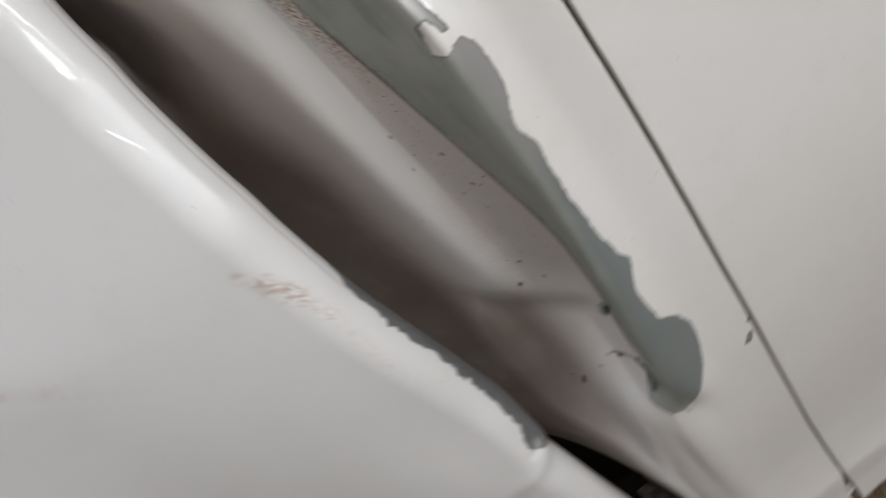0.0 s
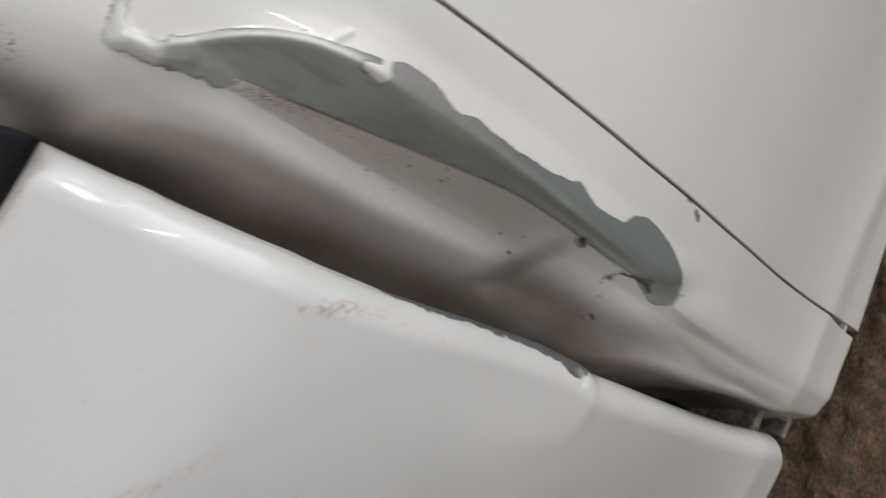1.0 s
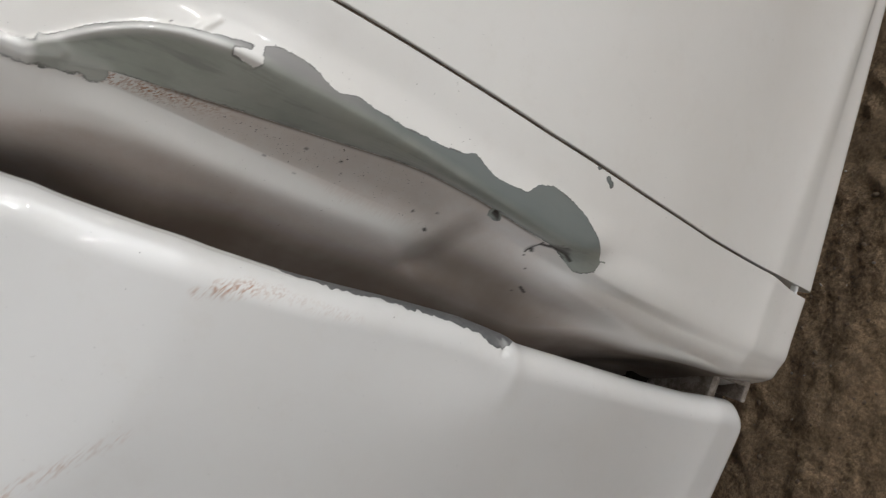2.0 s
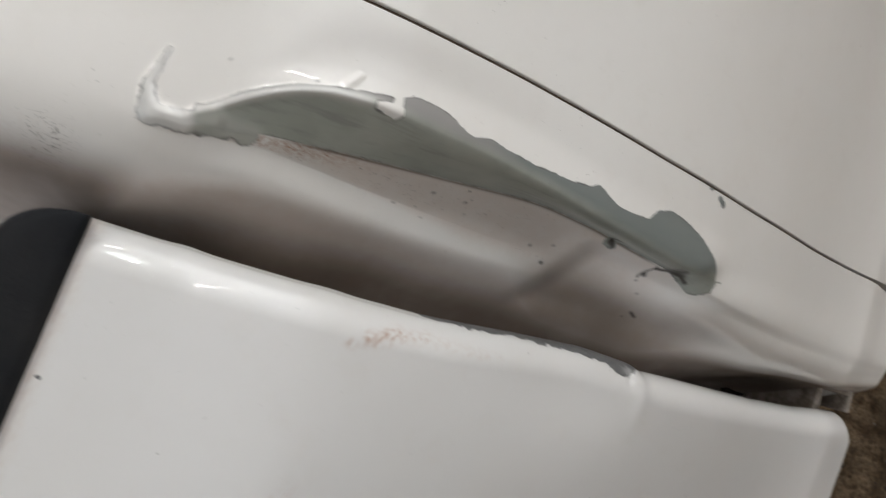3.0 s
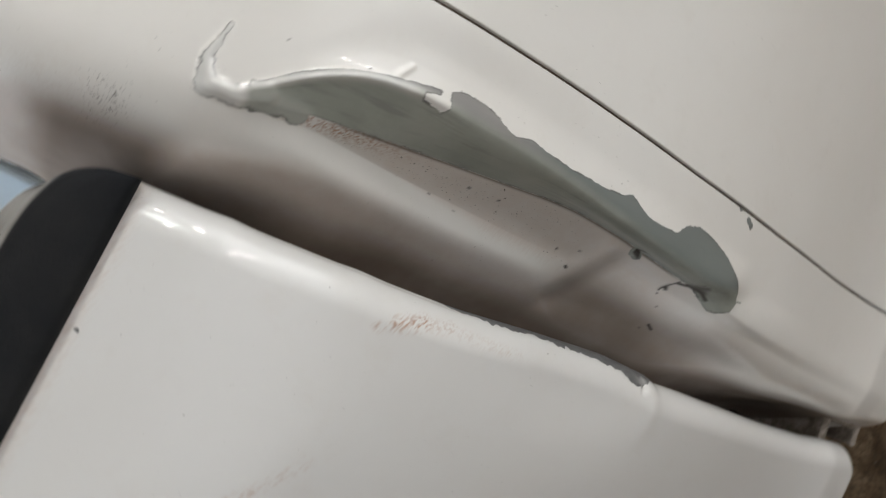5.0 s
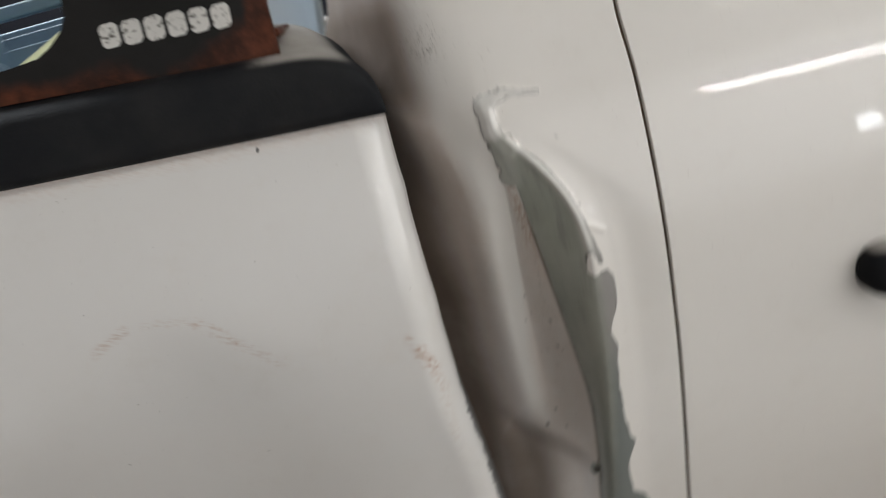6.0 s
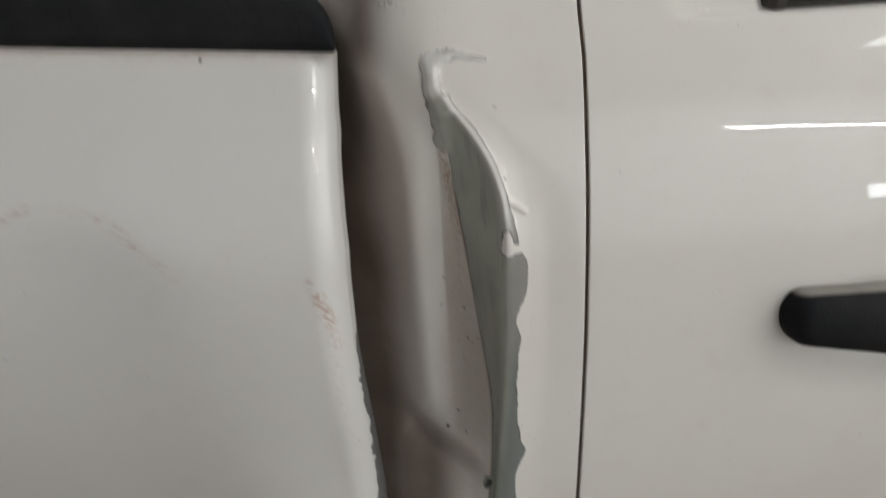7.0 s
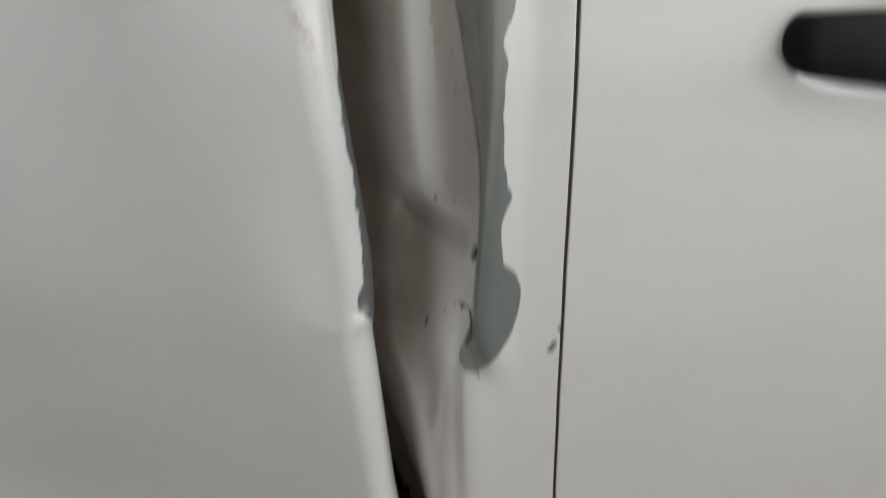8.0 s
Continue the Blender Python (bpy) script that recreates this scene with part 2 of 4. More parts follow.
# Unseen wall made to glow as fill, less towards its west end and foot.
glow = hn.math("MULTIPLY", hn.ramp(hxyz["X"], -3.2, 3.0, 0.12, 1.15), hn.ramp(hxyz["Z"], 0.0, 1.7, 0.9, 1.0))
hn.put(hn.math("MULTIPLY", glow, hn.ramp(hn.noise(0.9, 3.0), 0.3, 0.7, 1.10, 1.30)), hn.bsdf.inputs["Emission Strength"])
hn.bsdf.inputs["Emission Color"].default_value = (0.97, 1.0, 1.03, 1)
CEILING = material("grey_roof_sheet", (0.33, 0.32, 0.30), 0.8)
NAVY = material("dark_blue_plastic", (0.012, 0.016, 0.028), 0.6)
PALE_BLUE = material("pale_blue_paint", (0.66, 0.74, 0.80), 0.4)
GREY_BLUE = material("grey_blue_plastic", (0.17, 0.26, 0.34), 0.3)
YELLOW_GREEN = material("yellow_green_plastic", (0.74, 0.76, 0.46), 0.4)
LAMP_WHITE = material("lamp_housing", (0.8, 0.8, 0.8), 0.5)


# ---- building tools ----
def part(name, bm, mat, parent=None, label="", smooth=True):
    me = bpy.data.meshes.new(name)
    bm.to_mesh(me)
    bm.free()
    return finish(name, me, mat, parent, label, smooth)


def finish(name, me, mat, parent=None, label="", smooth=True):
    if smooth:
        me.shade_smooth()
    me.materials.append(mat)
    ob = new(name, me)
    if parent:
        ob.parent = parent
    if label:
        tagged(ob, label)
    return ob


def grid_mesh(name, P, keep=None, **attributes):
    """A mesh from an array of places, rows by columns. keep: which cells are built."""
    r, c, _ = P.shape
    idx = np.arange(r * c).reshape(r, c)
    quads = np.stack((idx[:-1, :-1], idx[:-1, 1:], idx[1:, 1:], idx[1:, :-1]), -1)
    quads = quads.reshape(-1, 4) if keep is None else quads[keep]
    me = bpy.data.meshes.new(name)
    me.from_pydata(P.reshape(-1, 3).tolist(), [], quads.tolist())
    for key, v in attributes.items():
        me.attributes.new(key, "FLOAT", "POINT").data.foreach_set("value", np.ascontiguousarray(v, dtype=np.float32).ravel())
    me.update()
    return me


def box(bm, x0, x1, y0, y1, z0, z1, bevel=0.0):
    made = bmesh.ops.create_cube(bm, size=1.0, matrix=Matrix.Translation(((x0 + x1) / 2, (y0 + y1) / 2, (z0 + z1) / 2)) @ Matrix.Diagonal((x1 - x0, y1 - y0, z1 - z0, 1)))
    if bevel:
        edges = list({e for v in made["verts"] for e in v.link_edges})
        bmesh.ops.bevel(bm, geom=edges, offset=bevel, segments=3, affect="EDGES", profile=0.5)
    return bm


def a_box(name, dims, mat, parent=None, bevel=0.0, label=""):
    return part(name, box(bmesh.new(), *dims, bevel), mat, parent, label, smooth=False)


def smoothstep(x, a, b):
    t = np.clip((x - a) / (b - a), 0, 1)
    return t * t * (3 - 2 * t)


def keyed(z, *pairs, blur=0.006):
    """A smooth curve over z through (z, value) pairs."""
    pairs = sorted(pairs)
    zs, vs = np.array(pairs).T
    return sum(np.interp(z + d * blur, zs, vs) * w for d, w in ((-1.5, 0.1), (-0.75, 0.2), (0, 0.4), (0.75, 0.2), (1.5, 0.1)))


def capsule(x, z, a, b, r):
    """How far inside a rounded stroke from a to b each place lies; r is the radius, or the radii at both ends."""
    r0, r1 = r if isinstance(r, tuple) else (r, r)
    dx, dz = b[0] - a[0], b[1] - a[1]
    t = np.clip(((x - a[0]) * dx + (z - a[1]) * dz) / (dx * dx + dz * dz + 1e-12), 0, 1)
    return r0 + (r1 - r0) * t - np.hypot(x - a[0] - t * dx, z - a[1] - t * dz)


def footed(a):
    """Shade coloured on the underside: the first three rows of a panel."""
    a = a.copy()
    a[:3] = 0.92
    return a


LOW_Z = np.linspace(0.38, 0.98, 1201)
LOW_Y = np.interp(LOW_Z, (0.38, 0.503, 0.52, 0.54, 0.57, 0.60, 0.66, 0.72, 0.80), (0.0485, 0.0485, 0.0468, 0.0437, 0.0376, 0.0300, 0.0142, 0.0, 0.0)) + 0.55 * np.clip(0.92 - LOW_Z, 0, 0.2) ** 2
BELL = np.exp(-((np.arange(-60, 61) / 24.0) ** 2))
LOW_Y = np.convolve(np.pad(LOW_Y, 60, mode="edge"), BELL / BELL.sum(), mode="valid")


def flank(z):
    """How far in the truck's side lies at each height: a barrel, drawn in towards the sill and creased above its foot."""
    z = np.asarray(z, float)
    up = -0.019 + 2.0 * np.clip(z - 0.92, 0, 0.105) ** 2 + 0.40 * np.clip(z - 1.025, 0, None)
    foot = keyed(z, (0.44, 0.0118), (0.474, 0.0065), (0.494, 0.0018), (0.503, 0.0), (0.70, 0.0), blur=0.002)
    return up + np.interp(z, LOW_Z, LOW_Y) + foot


def seam_x(z):
    return keyed(z, (1.6, 0.165), (1.1, 0.1250), (1.07, 0.1222), (1.045, 0.1187), (1.02, 0.1190), (0.98, 0.1170), (0.93, 0.1153), (0.88, 0.1140), (0.83, 0.1122), (0.78, 0.1105), (0.69, 0.1098), (0.6, 0.1105), (0.57, 0.1115), (0.51, 0.1130), (0.47, 0.1130), (0.44, 0.1135))


def rows_between(*stops):
    """Heights from stop to stop: (height, step) pairs, the step used up to the next stop."""
    out = []
    for (a, s), (b, _) in zip(stops, stops[1:]):
        out += list(np.linspace(a, b, max(2, int(round((b - a) / s))), endpoint=False))
    return np.array(out + [stops[-1][0]])


# ---- the workshop ----
def lump(x, y):
    """The height of the uneven floor."""
    v = Vector((x, y, 0))
    return 0.006 * noise.fractal(v * 9, 1.0, 2.0, 4) + 0.006 * noise.noise(v * 42) + 0.004 * abs(noise.noise(v * 95))


def workshop():
    """A floor, four walls and a roof."""
    xs = np.concatenate((np.linspace(-6, -0.3, 28, endpoint=False), np.linspace(-0.3, 0.9, 240, endpoint=False), np.linspace(0.9, 6, 30)))
    ys = np.concatenate((np.linspace(-5, -0.1, 26, endpoint=False), np.linspace(-0.1, 0.9, 200, endpoint=False), np.linspace(0.9, 6, 30)))
    X, Y = np.meshgrid(xs, ys)
    Z = np.zeros_like(X)
    near = (np.abs(X - 0.3) < 0.7) & (np.abs(Y - 0.4) < 0.55)
    for i, j in zip(*np.where(near)):
        Z[i, j] = lump(X[i, j], Y[i, j])
    me = grid_mesh("floor", np.stack((X, Y, Z), -1))
    tagged(finish("floor", me, EARTH), "rough brown earthy concrete workshop floor", "floor", kind="structure")
    a_wall = lambda name, dims: tagged(a_box(name, dims, WALL), "stained limewashed workshop wall", "wall", kind="structure")
    tagged(a_box("wall_north", (-6.2, 6.2, 6.0, 6.2, -0.05, 3.6), NAVY), "dark blue painted workshop wall", "wall", kind="structure")
    a_wall("wall_east", (6.0, 6.2, -5.2, 6.0, -0.05, 3.6))
    a_dark = lambda name, dims: tagged(a_box(name, dims, BROWN_WALL), "unseen workshop wall, brown for a dim warm bounce", "wall", kind="structure")
    a_dark("wall_west", (-6.2, -6.0, -5.2, 6.0, -0.05, 3.6))
    tagged(a_box("wall_south", (-6.0, 6.0, -5.06, -5.0, -0.05, 3.6), GLOW_WALL), "unseen glowing wall added to light the truck's side", "wall", kind="structure")
    tagged(a_box("ceiling", (-6.2, 6.2, -5.2, 6.2, 3.6, 3.7), CEILING), "grey sheet roof over the workshop", "ceiling", kind="structure")
    gm = bmesh.new()
    box(gm, -60, 60, -60, -5.2, -0.12, -0.02)
    tagged(part("ground", gm, EARTH, smooth=False), "bare brown ground outside the doorway", "ground", kind="structure")


def tube_light(x, y, z, length, watts):
    """A ceiling batten with one fluorescent tube."""
    top = tagged(new("tube_light"), "white fluorescent batten hanging under the roof", "ceiling light", group="workshop lights")
    tilt = radians(9) if y < -4 else 0.0
    top.location = (x, y, z)
    top.rotation_euler = (0, tilt, 0)
    a_box("housing", (-length / 2, length / 2, -0.08 if length < 2 else -0.05, 0.08 if length < 2 else 0.05, 0.02, 0.08), LAMP_WHITE, top, 0.008)
    for s in (-1, 1):
        a_box("hanger", (s * length * 0.4 - 0.004, s * length * 0.4 + 0.004, -0.004, 0.004, 0.08, 3.6 - z), LAMP_WHITE, top)
    area("tube", Matrix.Translation((x, y, z)) @ Matrix.Rotation(tilt, 4, "Y") @ Matrix.Rotation(radians(58 if y < -4 else 0), 4, "X"), length * 0.97, 0.14 if length < 2 else 0.06, watts, (1.0, 0.985, 0.95))


workshop()
# The three 26 W battens are unseen, added as fill light.
for batten in ((4.08, -4.7, 2.5, 3.6, 49), (1.0, -1.3, 3.2, 2.5, 26), (3.6, -1.3, 3.2, 2.5, 26), (1.6, 2.6, 3.2, 2.5, 26), (2.75, -2.45, 3.2, 0.5, 22), (4.7, -2.5, 3.2, 0.5, 22)):
    tube_light(*batten)
area("window_daylight", pose(3.50, -4.93, 0.92, 90, 0, 0), 0.20, 0.34, 5.0, (0.9, 0.96, 1.0))
# The side lamp and the north roof lamp are unseen, added as fill.
area("side_fill", pose(5.96, -2.7, 1.75, 90, 0, 90), 4.4, 3.3, 130, (0.97, 1.0, 1.02))
area("roof_light_south", pose(3.5, -2.6, 3.58), 1.5, 0.9, 50, (0.92, 1.0, 0.96))
area("bed_fill", pose(-2.4, 1.5, 3.58), 3.0, 1.2, 330, (0.85, 0.93, 1.0))


# ---- the truck ----
truck = tagged(new("pickup_truck"), "white pickup truck with a crushed cab corner and peeled paint", "pickup truck")
truck.location = (0, 0, 0)


def cab_corner():
    """The panel behind the door: a rounded corner, caved in along a sharp fold with the enamel flaked off to the primer."""
    z = rows_between((0.446, 0.003), (0.66, 0.0010), (1.070, 0.006), (1.5, 0.01))
    k = lambda *p: keyed(z, *p)
    xf = k((0.446, 0.075), (0.60, 0.078), (0.68, 0.0745), (0.70, 0.0705), (0.715, 0.0645), (0.73, 0.0612), (0.745, 0.0606), (0.79, 0.0655), (0.825, 0.0688), (0.85, 0.0718), (0.88, 0.0743), (0.90, 0.0752), (0.94, 0.0765), (0.96, 0.0745), (0.975, 0.0698), (0.99, 0.0612), (1.004, 0.0504), (1.02, 0.0490), (1.06, 0.056))
    xi = k((0.446, 0.054), (0.52, 0.053), (0.60, 0.052), (0.67, 0.0515), (0.69, 0.052), (0.715, 0.0550), (0.74, 0.0606), (0.79, 0.0674), (0.83, 0.0690), (0.85, 0.0676), (0.88, 0.0640), (0.93, 0.0582), (0.96, 0.0542), (0.98, 0.0515), (1.0, 0.0455), (1.02, 0.042), (1.06, 0.046))
    di = k((0.446, 0.0002), (0.60, 0.0002), (0.67, 0.0006), (0.695, 0.0018), (0.708, 0.0042), (0.72, 0.010), (0.745, 0.021), (0.78, 0.027), (0.83, 0.028), (0.88, 0.0265), (0.93, 0.023), (0.96, 0.0155), (0.98, 0.0085), (1.0, 0.0030), (1.02, 0.0012), (1.06, 0.001))
    xb = k((0.446, 0.046), (0.511, 0.0375), (0.60, 0.0355), (0.66, 0.0390), (0.72, 0.043), (0.76, 0.0465), (0.79, 0.048), (0.81, 0.0465), (0.85, 0.0460), (0.89, 0.0465), (0.93, 0.0465), (0.96, 0.0470), (0.98, 0.0465), (1.0, 0.041), (1.02, 0.036), (1.06, 0.034))
    db = k((0.446, 0.003), (0.54, 0.0040), (0.60, 0.0048), (0.66, 0.0062), (0.69, 0.0095), (0.705, 0.0145), (0.72, 0.0265), (0.74, 0.035), (0.76, 0.039), (0.79, 0.042), (0.81, 0.0490), (0.85, 0.0485), (0.89, 0.0455), (0.93, 0.0375), (0.96, 0.0255), (0.98, 0.0130), (1.0, 0.0055), (1.02, 0.0040), (1.06, 0.0040))
    xr = k((0.446, 0.0377), (0.498, 0.0300), (0.54, 0.0285), (0.58, 0.0258), (0.62, 0.0240), (0.66, 0.0255), (0.72, 0.029), (0.78, 0.032), (0.81, 0.035), (0.84, 0.0345), (0.87, 0.034), (0.91, 0.0345), (0.95, 0.0355), (0.98, 0.0345), (1.0, 0.030), (1.03, 0.023), (1.08, 0.021))
    dr = k((0.446, 0.006), (0.498, 0.008), (0.56, 0.013), (0.60, 0.016), (0.64, 0.021), (0.68, 0.033), (0.72, 0.048), (0.75, 0.0495), (0.78, 0.0505), (0.81, 0.0510), (0.84, 0.0490), (0.87, 0.0468), (0.91, 0.0410), (0.95, 0.0290), (0.98, 0.0165), (1.0, 0.0125), (1.03, 0.012), (1.08, 0.012))
    crisp = k((0.695, 0.0), (0.73, 0.8), (0.76, 1.0), (0.97, 1.0), (0.995, 0.4), (1.015, 0.0))
    lip = k((0.70, 0.0), (0.80, 0.0003), (0.90, 0.0006), (0.955, 0.0007), (0.985, 0.0006), (1.004, 0.0004), (1.015, 0.0))
    xs = seam_x(z) - 0.0012 - 0.0030 * smoothstep(-z, -0.515, -0.455)
    tail = k((0.446, 0.35), (0.485, 0.6), (0.54, 0.9), (0.66, 1.0), (0.72, 1.0), (0.75, 1.0), (1.03, 1.0), (1.08, 0.6), (1.5, 0.6))
    q = k((0.62, 0.0), (0.70, 1.0), (0.95, 1.0), (0.995, 0.0))
    plunge = keyed(z, (0.446, 0.0), (0.485, 0.4), (0.53, 0.9), (0.56, 0.8), (0.60, 0.45), (0.67, 0.0), blur=0.02)
    slow = 1 - 0.5 * plunge
    knots = np.stack([
        np.stack((xs, 0 * z), -1),
        np.stack((xs * 0.55 + xf * 0.45, -lip * 0.15), -1),
        np.stack((xf, -lip), -1),
        np.stack((xi, di), -1),
        np.stack((xb, db), -1),
        np.stack((xr, dr), -1),
        np.stack((xr - (0.012 + 0.002 * q) * tail * slow, dr + (0.014 - 0.001 * q) * tail + 0.014 * plunge), -1),
        np.stack((xr - (0.027 + 0.003 * q) * tail * slow, dr + (0.042 - 0.014 * q) * tail + 0.024 * plunge), -1),
        np.stack((xr - (0.048 + 0.004 * q) * tail * slow, dr + (0.086 - 0.040 * q) * tail + 0.024 * plunge), -1),
        np.stack((xr - (0.066 + 0.019 * q) * tail, dr + 0.155 - 0.087 * q), -1),
    ], 1)
    counts, cols = (14, 34, 30, 34, 24, 16, 14, 10, 6), []
    n = knots.shape[1]
    span = np.sqrt(((knots[:, 1:] - knots[:, :-1]) ** 2).sum(-1, keepdims=True)) + 0.0012
    slope = (knots[:, 1:] - knots[:, :-1]) / span
    tang = np.empty_like(knots)
    tang[:, 1:-1] = (span[:, 1:] * slope[:, :-1] + span[:, :-1] * slope[:, 1:]) / (span[:, 1:] + span[:, :-1])
    tang[:, 0], tang[:, -1] = slope[:, 0], slope[:, -1]
    c = crisp[:, None]
    soft = k((0.715, 0.0), (0.75, 0.15), (0.92, 0.2), (0.95, 0.6), (0.97, 0.85), (1.0, 0.85), (1.015, 0.6), (1.035, 0.2))[:, None]
    brow = k((0.74, 0.1), (0.80, 0.15), (0.86, 0.35), (0.90, 0.65), (0.94, 1.0), (0.98, 1.0), (1.0, 0.5), (1.02, 0.2))[:, None] * c
    for i in range(n - 1):
        a, b = knots[:, i], knots[:, i + 1]
        ta, tb = tang[:, i] * span[:, i], tang[:, i + 1] * span[:, i]
        if i in (2, 3):
            w = soft if i == 2 else c
            ta = ta * (1 - w) + (b - a) * w
        if i in (1, 2):
            w = soft if i == 1 else c
            tb = tb * (1 - w) + (b - a) * w
        if i == 3:
            tb = tb * (1 - brow) + (b - a) * brow
        if i == 4:
            ta = ta * (1 - brow) + (b - a) * brow
        for j in range(counts[i]):
            t = j / counts[i]
            h = (2 * t**3 - 3 * t**2 + 1, t**3 - 2 * t**2 + t, -2 * t**3 + 3 * t**2, t**3 - t**2)
            cols.append((i + t, h[0] * a + h[1] * ta + h[2] * b + h[3] * tb))
    cols.append((n - 1, knots[:, -1]))
    U = np.array([u for u, _ in cols])
    XY = np.stack([p for _, p in cols], 1)
    X, off = XY[..., 0], XY[..., 1]
    Z = np.repeat(z[:, None], len(U), 1)
    # A shallow buckle between the fold and the door, and the cross crease at the foot of the dent.
    off = off - 0.0009 * smoothstep(capsule(X, Z, (0.0795, 0.9550), (0.0858, 0.9503), (0.0006, 0.0001)), -0.0024, 0.0005) * (U[None] < 2)
    # A thick lip of enamel along the fold, and the valley that runs from its head to the door.
    ridge = k((0.922, 0.0), (0.942, 0.0012), (0.965, 0.0018), (0.985, 0.0016), (1.0, 0.0006), (1.01, 0.0))[:, None]
    off = off - ridge * np.exp(-(((X - xf[:, None] - 0.0008) / 0.0024) ** 2)) * (U[None] > 1) * (U[None] < 2.7)
    fall = ((1.006 - Z) * 0.05 - (X - 0.062) * 0.05) / 0.0707
    fall = 0.5 * (fall + np.sqrt(fall * fall + 0.003 ** 2))
    off = off + 0.0040 * (1 - np.exp(-fall / 0.018)) * np.exp(-fall / 0.045) * (U[None] < 2) * smoothstep(U[None] + 0 * X, 0.0, 1.25) * (1 - smoothstep(U[None] + 0 * X, 1.4, 2.0))
    hook = [capsule(X, Z, a, b, r) for a, b, r in (((0.0715, 1.0205), (0.056, 1.0245), (0.0008, 0.0022)), ((0.056, 1.0245), (0.0455, 1.0205), (0.0022, 0.0045)), ((0.0455, 1.0205), (0.0455, 1.0085), (0.0045, 0.0040)), ((0.0455, 1.0085), (0.0500, 0.999), (0.0042, 0.0055)))]
    off = off - 0.0020 * smoothstep(np.maximum.reduce(hook), -0.0012, 0.0034) * (U[None] < 4.5)
    off = off - 0.0011 * np.exp(-(((X - 0.0462) / 0.0030) ** 2) - ((Z - 1.0160) / 0.0034) ** 2) * (U[None] < 4.5)
    # The torn outline of the curl and the drip.
    torn = np.zeros_like(X)
    for i, j in zip(*np.where((Z > 0.975) & (Z < 1.032) & (X > 0.036) & (X < 0.078) & (U[None] < 4.5))):
        torn[i, j] = 0.0011 * noise.noise(Vector((X[i, j] * 330, 3.3, Z[i, j] * 330))) + 0.0003 * noise.noise(Vector((X[i, j] * 820, 1.7, Z[i, j] * 820)))
    brink = 0.791 - 0.62 * np.clip(X - 0.040, 0, None) + 0.80 * np.clip(0.040 - X, 0, None) - Z
    step = smoothstep(brink, -0.018, 0.011) * np.exp(-np.clip(brink, 0, None) / 0.085) * smoothstep(X, 0.012, 0.03) * (1 - smoothstep(X, 0.060, 0.068)) * smoothstep(U[None] + 0 * X, 3.0, 3.5)
    off = off + 0.0125 * step
    Y = flank(Z) + off
    # The seam's edge is folded back.
    fold = np.stack((X[:, :1] + 0.0002, Y[:, :1] + 0.0004, Z[:, :1]), -1)
    turn = np.stack((X[:, :1] + 0.0003, Y[:, :1] + 0.0010, Z[:, :1]), -1)
    deep = np.stack((X[:, :1] + 0.0003, Y[:, :1] + 0.028, Z[:, :1]), -1)
    skin = np.stack((X, Y, Z), -1)
    P = np.concatenate((deep, turn, fold, skin[:, :1], skin[:, :1] - np.array((0.0004, 0, 0)), skin[:, 1:]), 1)
    # Rounded foot.
    foot = P[0].copy()
    under = np.stack([foot + np.array((0, 0.004, -0.006)), foot + np.array((0, 0.014, -0.009)), foot + np.array((0, 0.05, -0.009))])
    P = np.concatenate((under[::-1], P), 0)
    pad = lambda a: np.pad(a, ((3, 0), (4, 0)), mode="edge")
    edge = keyed(z, (0.70, 0.055), (0.709, 0.061), (0.72, 0.072), (0.737, 0.0812), (0.752, 0.0852), (0.766, 0.0868), (0.777, 0.0835), (0.782, 0.0772), (0.795, 0.0762), (0.806, 0.0765), (0.814, 0.0795), (0.8205, 0.0828), (0.826, 0.0802), (0.838, 0.0785), (0.86, 0.0785), (0.878, 0.0800), (0.887, 0.0818), (0.8945, 0.0792), (0.899, 0.0800), (0.907, 0.0840), (0.915, 0.0860), (0.926, 0.0862), (0.931, 0.0835), (0.945, 0.0806), (0.9605, 0.0775), (0.975, 0.0731), (0.99, 0.0650), (1.003, 0.0545), blur=0.0015)[:, None]
    wear = np.minimum(edge - X, np.minimum((Z - 0.708) * 0.8, (1.006 - Z) * 0.8))
    inner = np.where(U[None] <= 3, 1.0, -1.0) * np.maximum(np.hypot(X - xi[:, None], off - di[:, None]), 0.0004)
    wear = np.minimum(wear, np.clip(inner, -0.02, 0.02))
    # The paint left standing in a notch.
    notch = np.maximum(capsule(X, Z, (0.0768, 0.9400), (0.0772, 0.9325), (0.0018, 0.0034)), capsule(X, Z, (0.0790, 0.9325), (0.090, 0.9325), 0.0022))
    wear = np.minimum(wear, -notch)
    # The curl at the top and the drip below it.
    for a, b, r in (((0.0715, 1.0205), (0.056, 1.0245), (0.0008, 0.0022)), ((0.056, 1.0245), (0.0455, 1.0205), (0.0022, 0.0045)), ((0.0455, 1.0205), (0.0455, 1.0085), (0.0045, 0.0040)), ((0.0455, 1.0085), (0.0500, 0.999), (0.0042, 0.0055)), ((0.0486, 1.000), (0.0492, 0.9925), (0.0046, 0.0040)), ((0.0492, 0.9925), (0.0497, 0.9840), (0.0038, 0.0044)), ((0.0690, 0.736), (0.0572, 0.7145), (0.009, 0.0062))):
        wear = np.maximum(wear, capsule(X, Z, a, b, r) + torn)
    # Small flakes at the foot of the fold and beside the door.
    for a, b, r in (((0.0650, 0.7800), (0.0618, 0.7738), (0.0034, 0.0006)), ((0.1060, 0.7282), (0.1035, 0.7232), 0.0016), ((0.1085, 0.7385), (0.1092, 0.7368), 0.0010), ((0.0615, 0.7080), (0.0618, 0.7050), 0.0004)):
        wear = np.maximum(wear, capsule(X, Z, a, b, r))
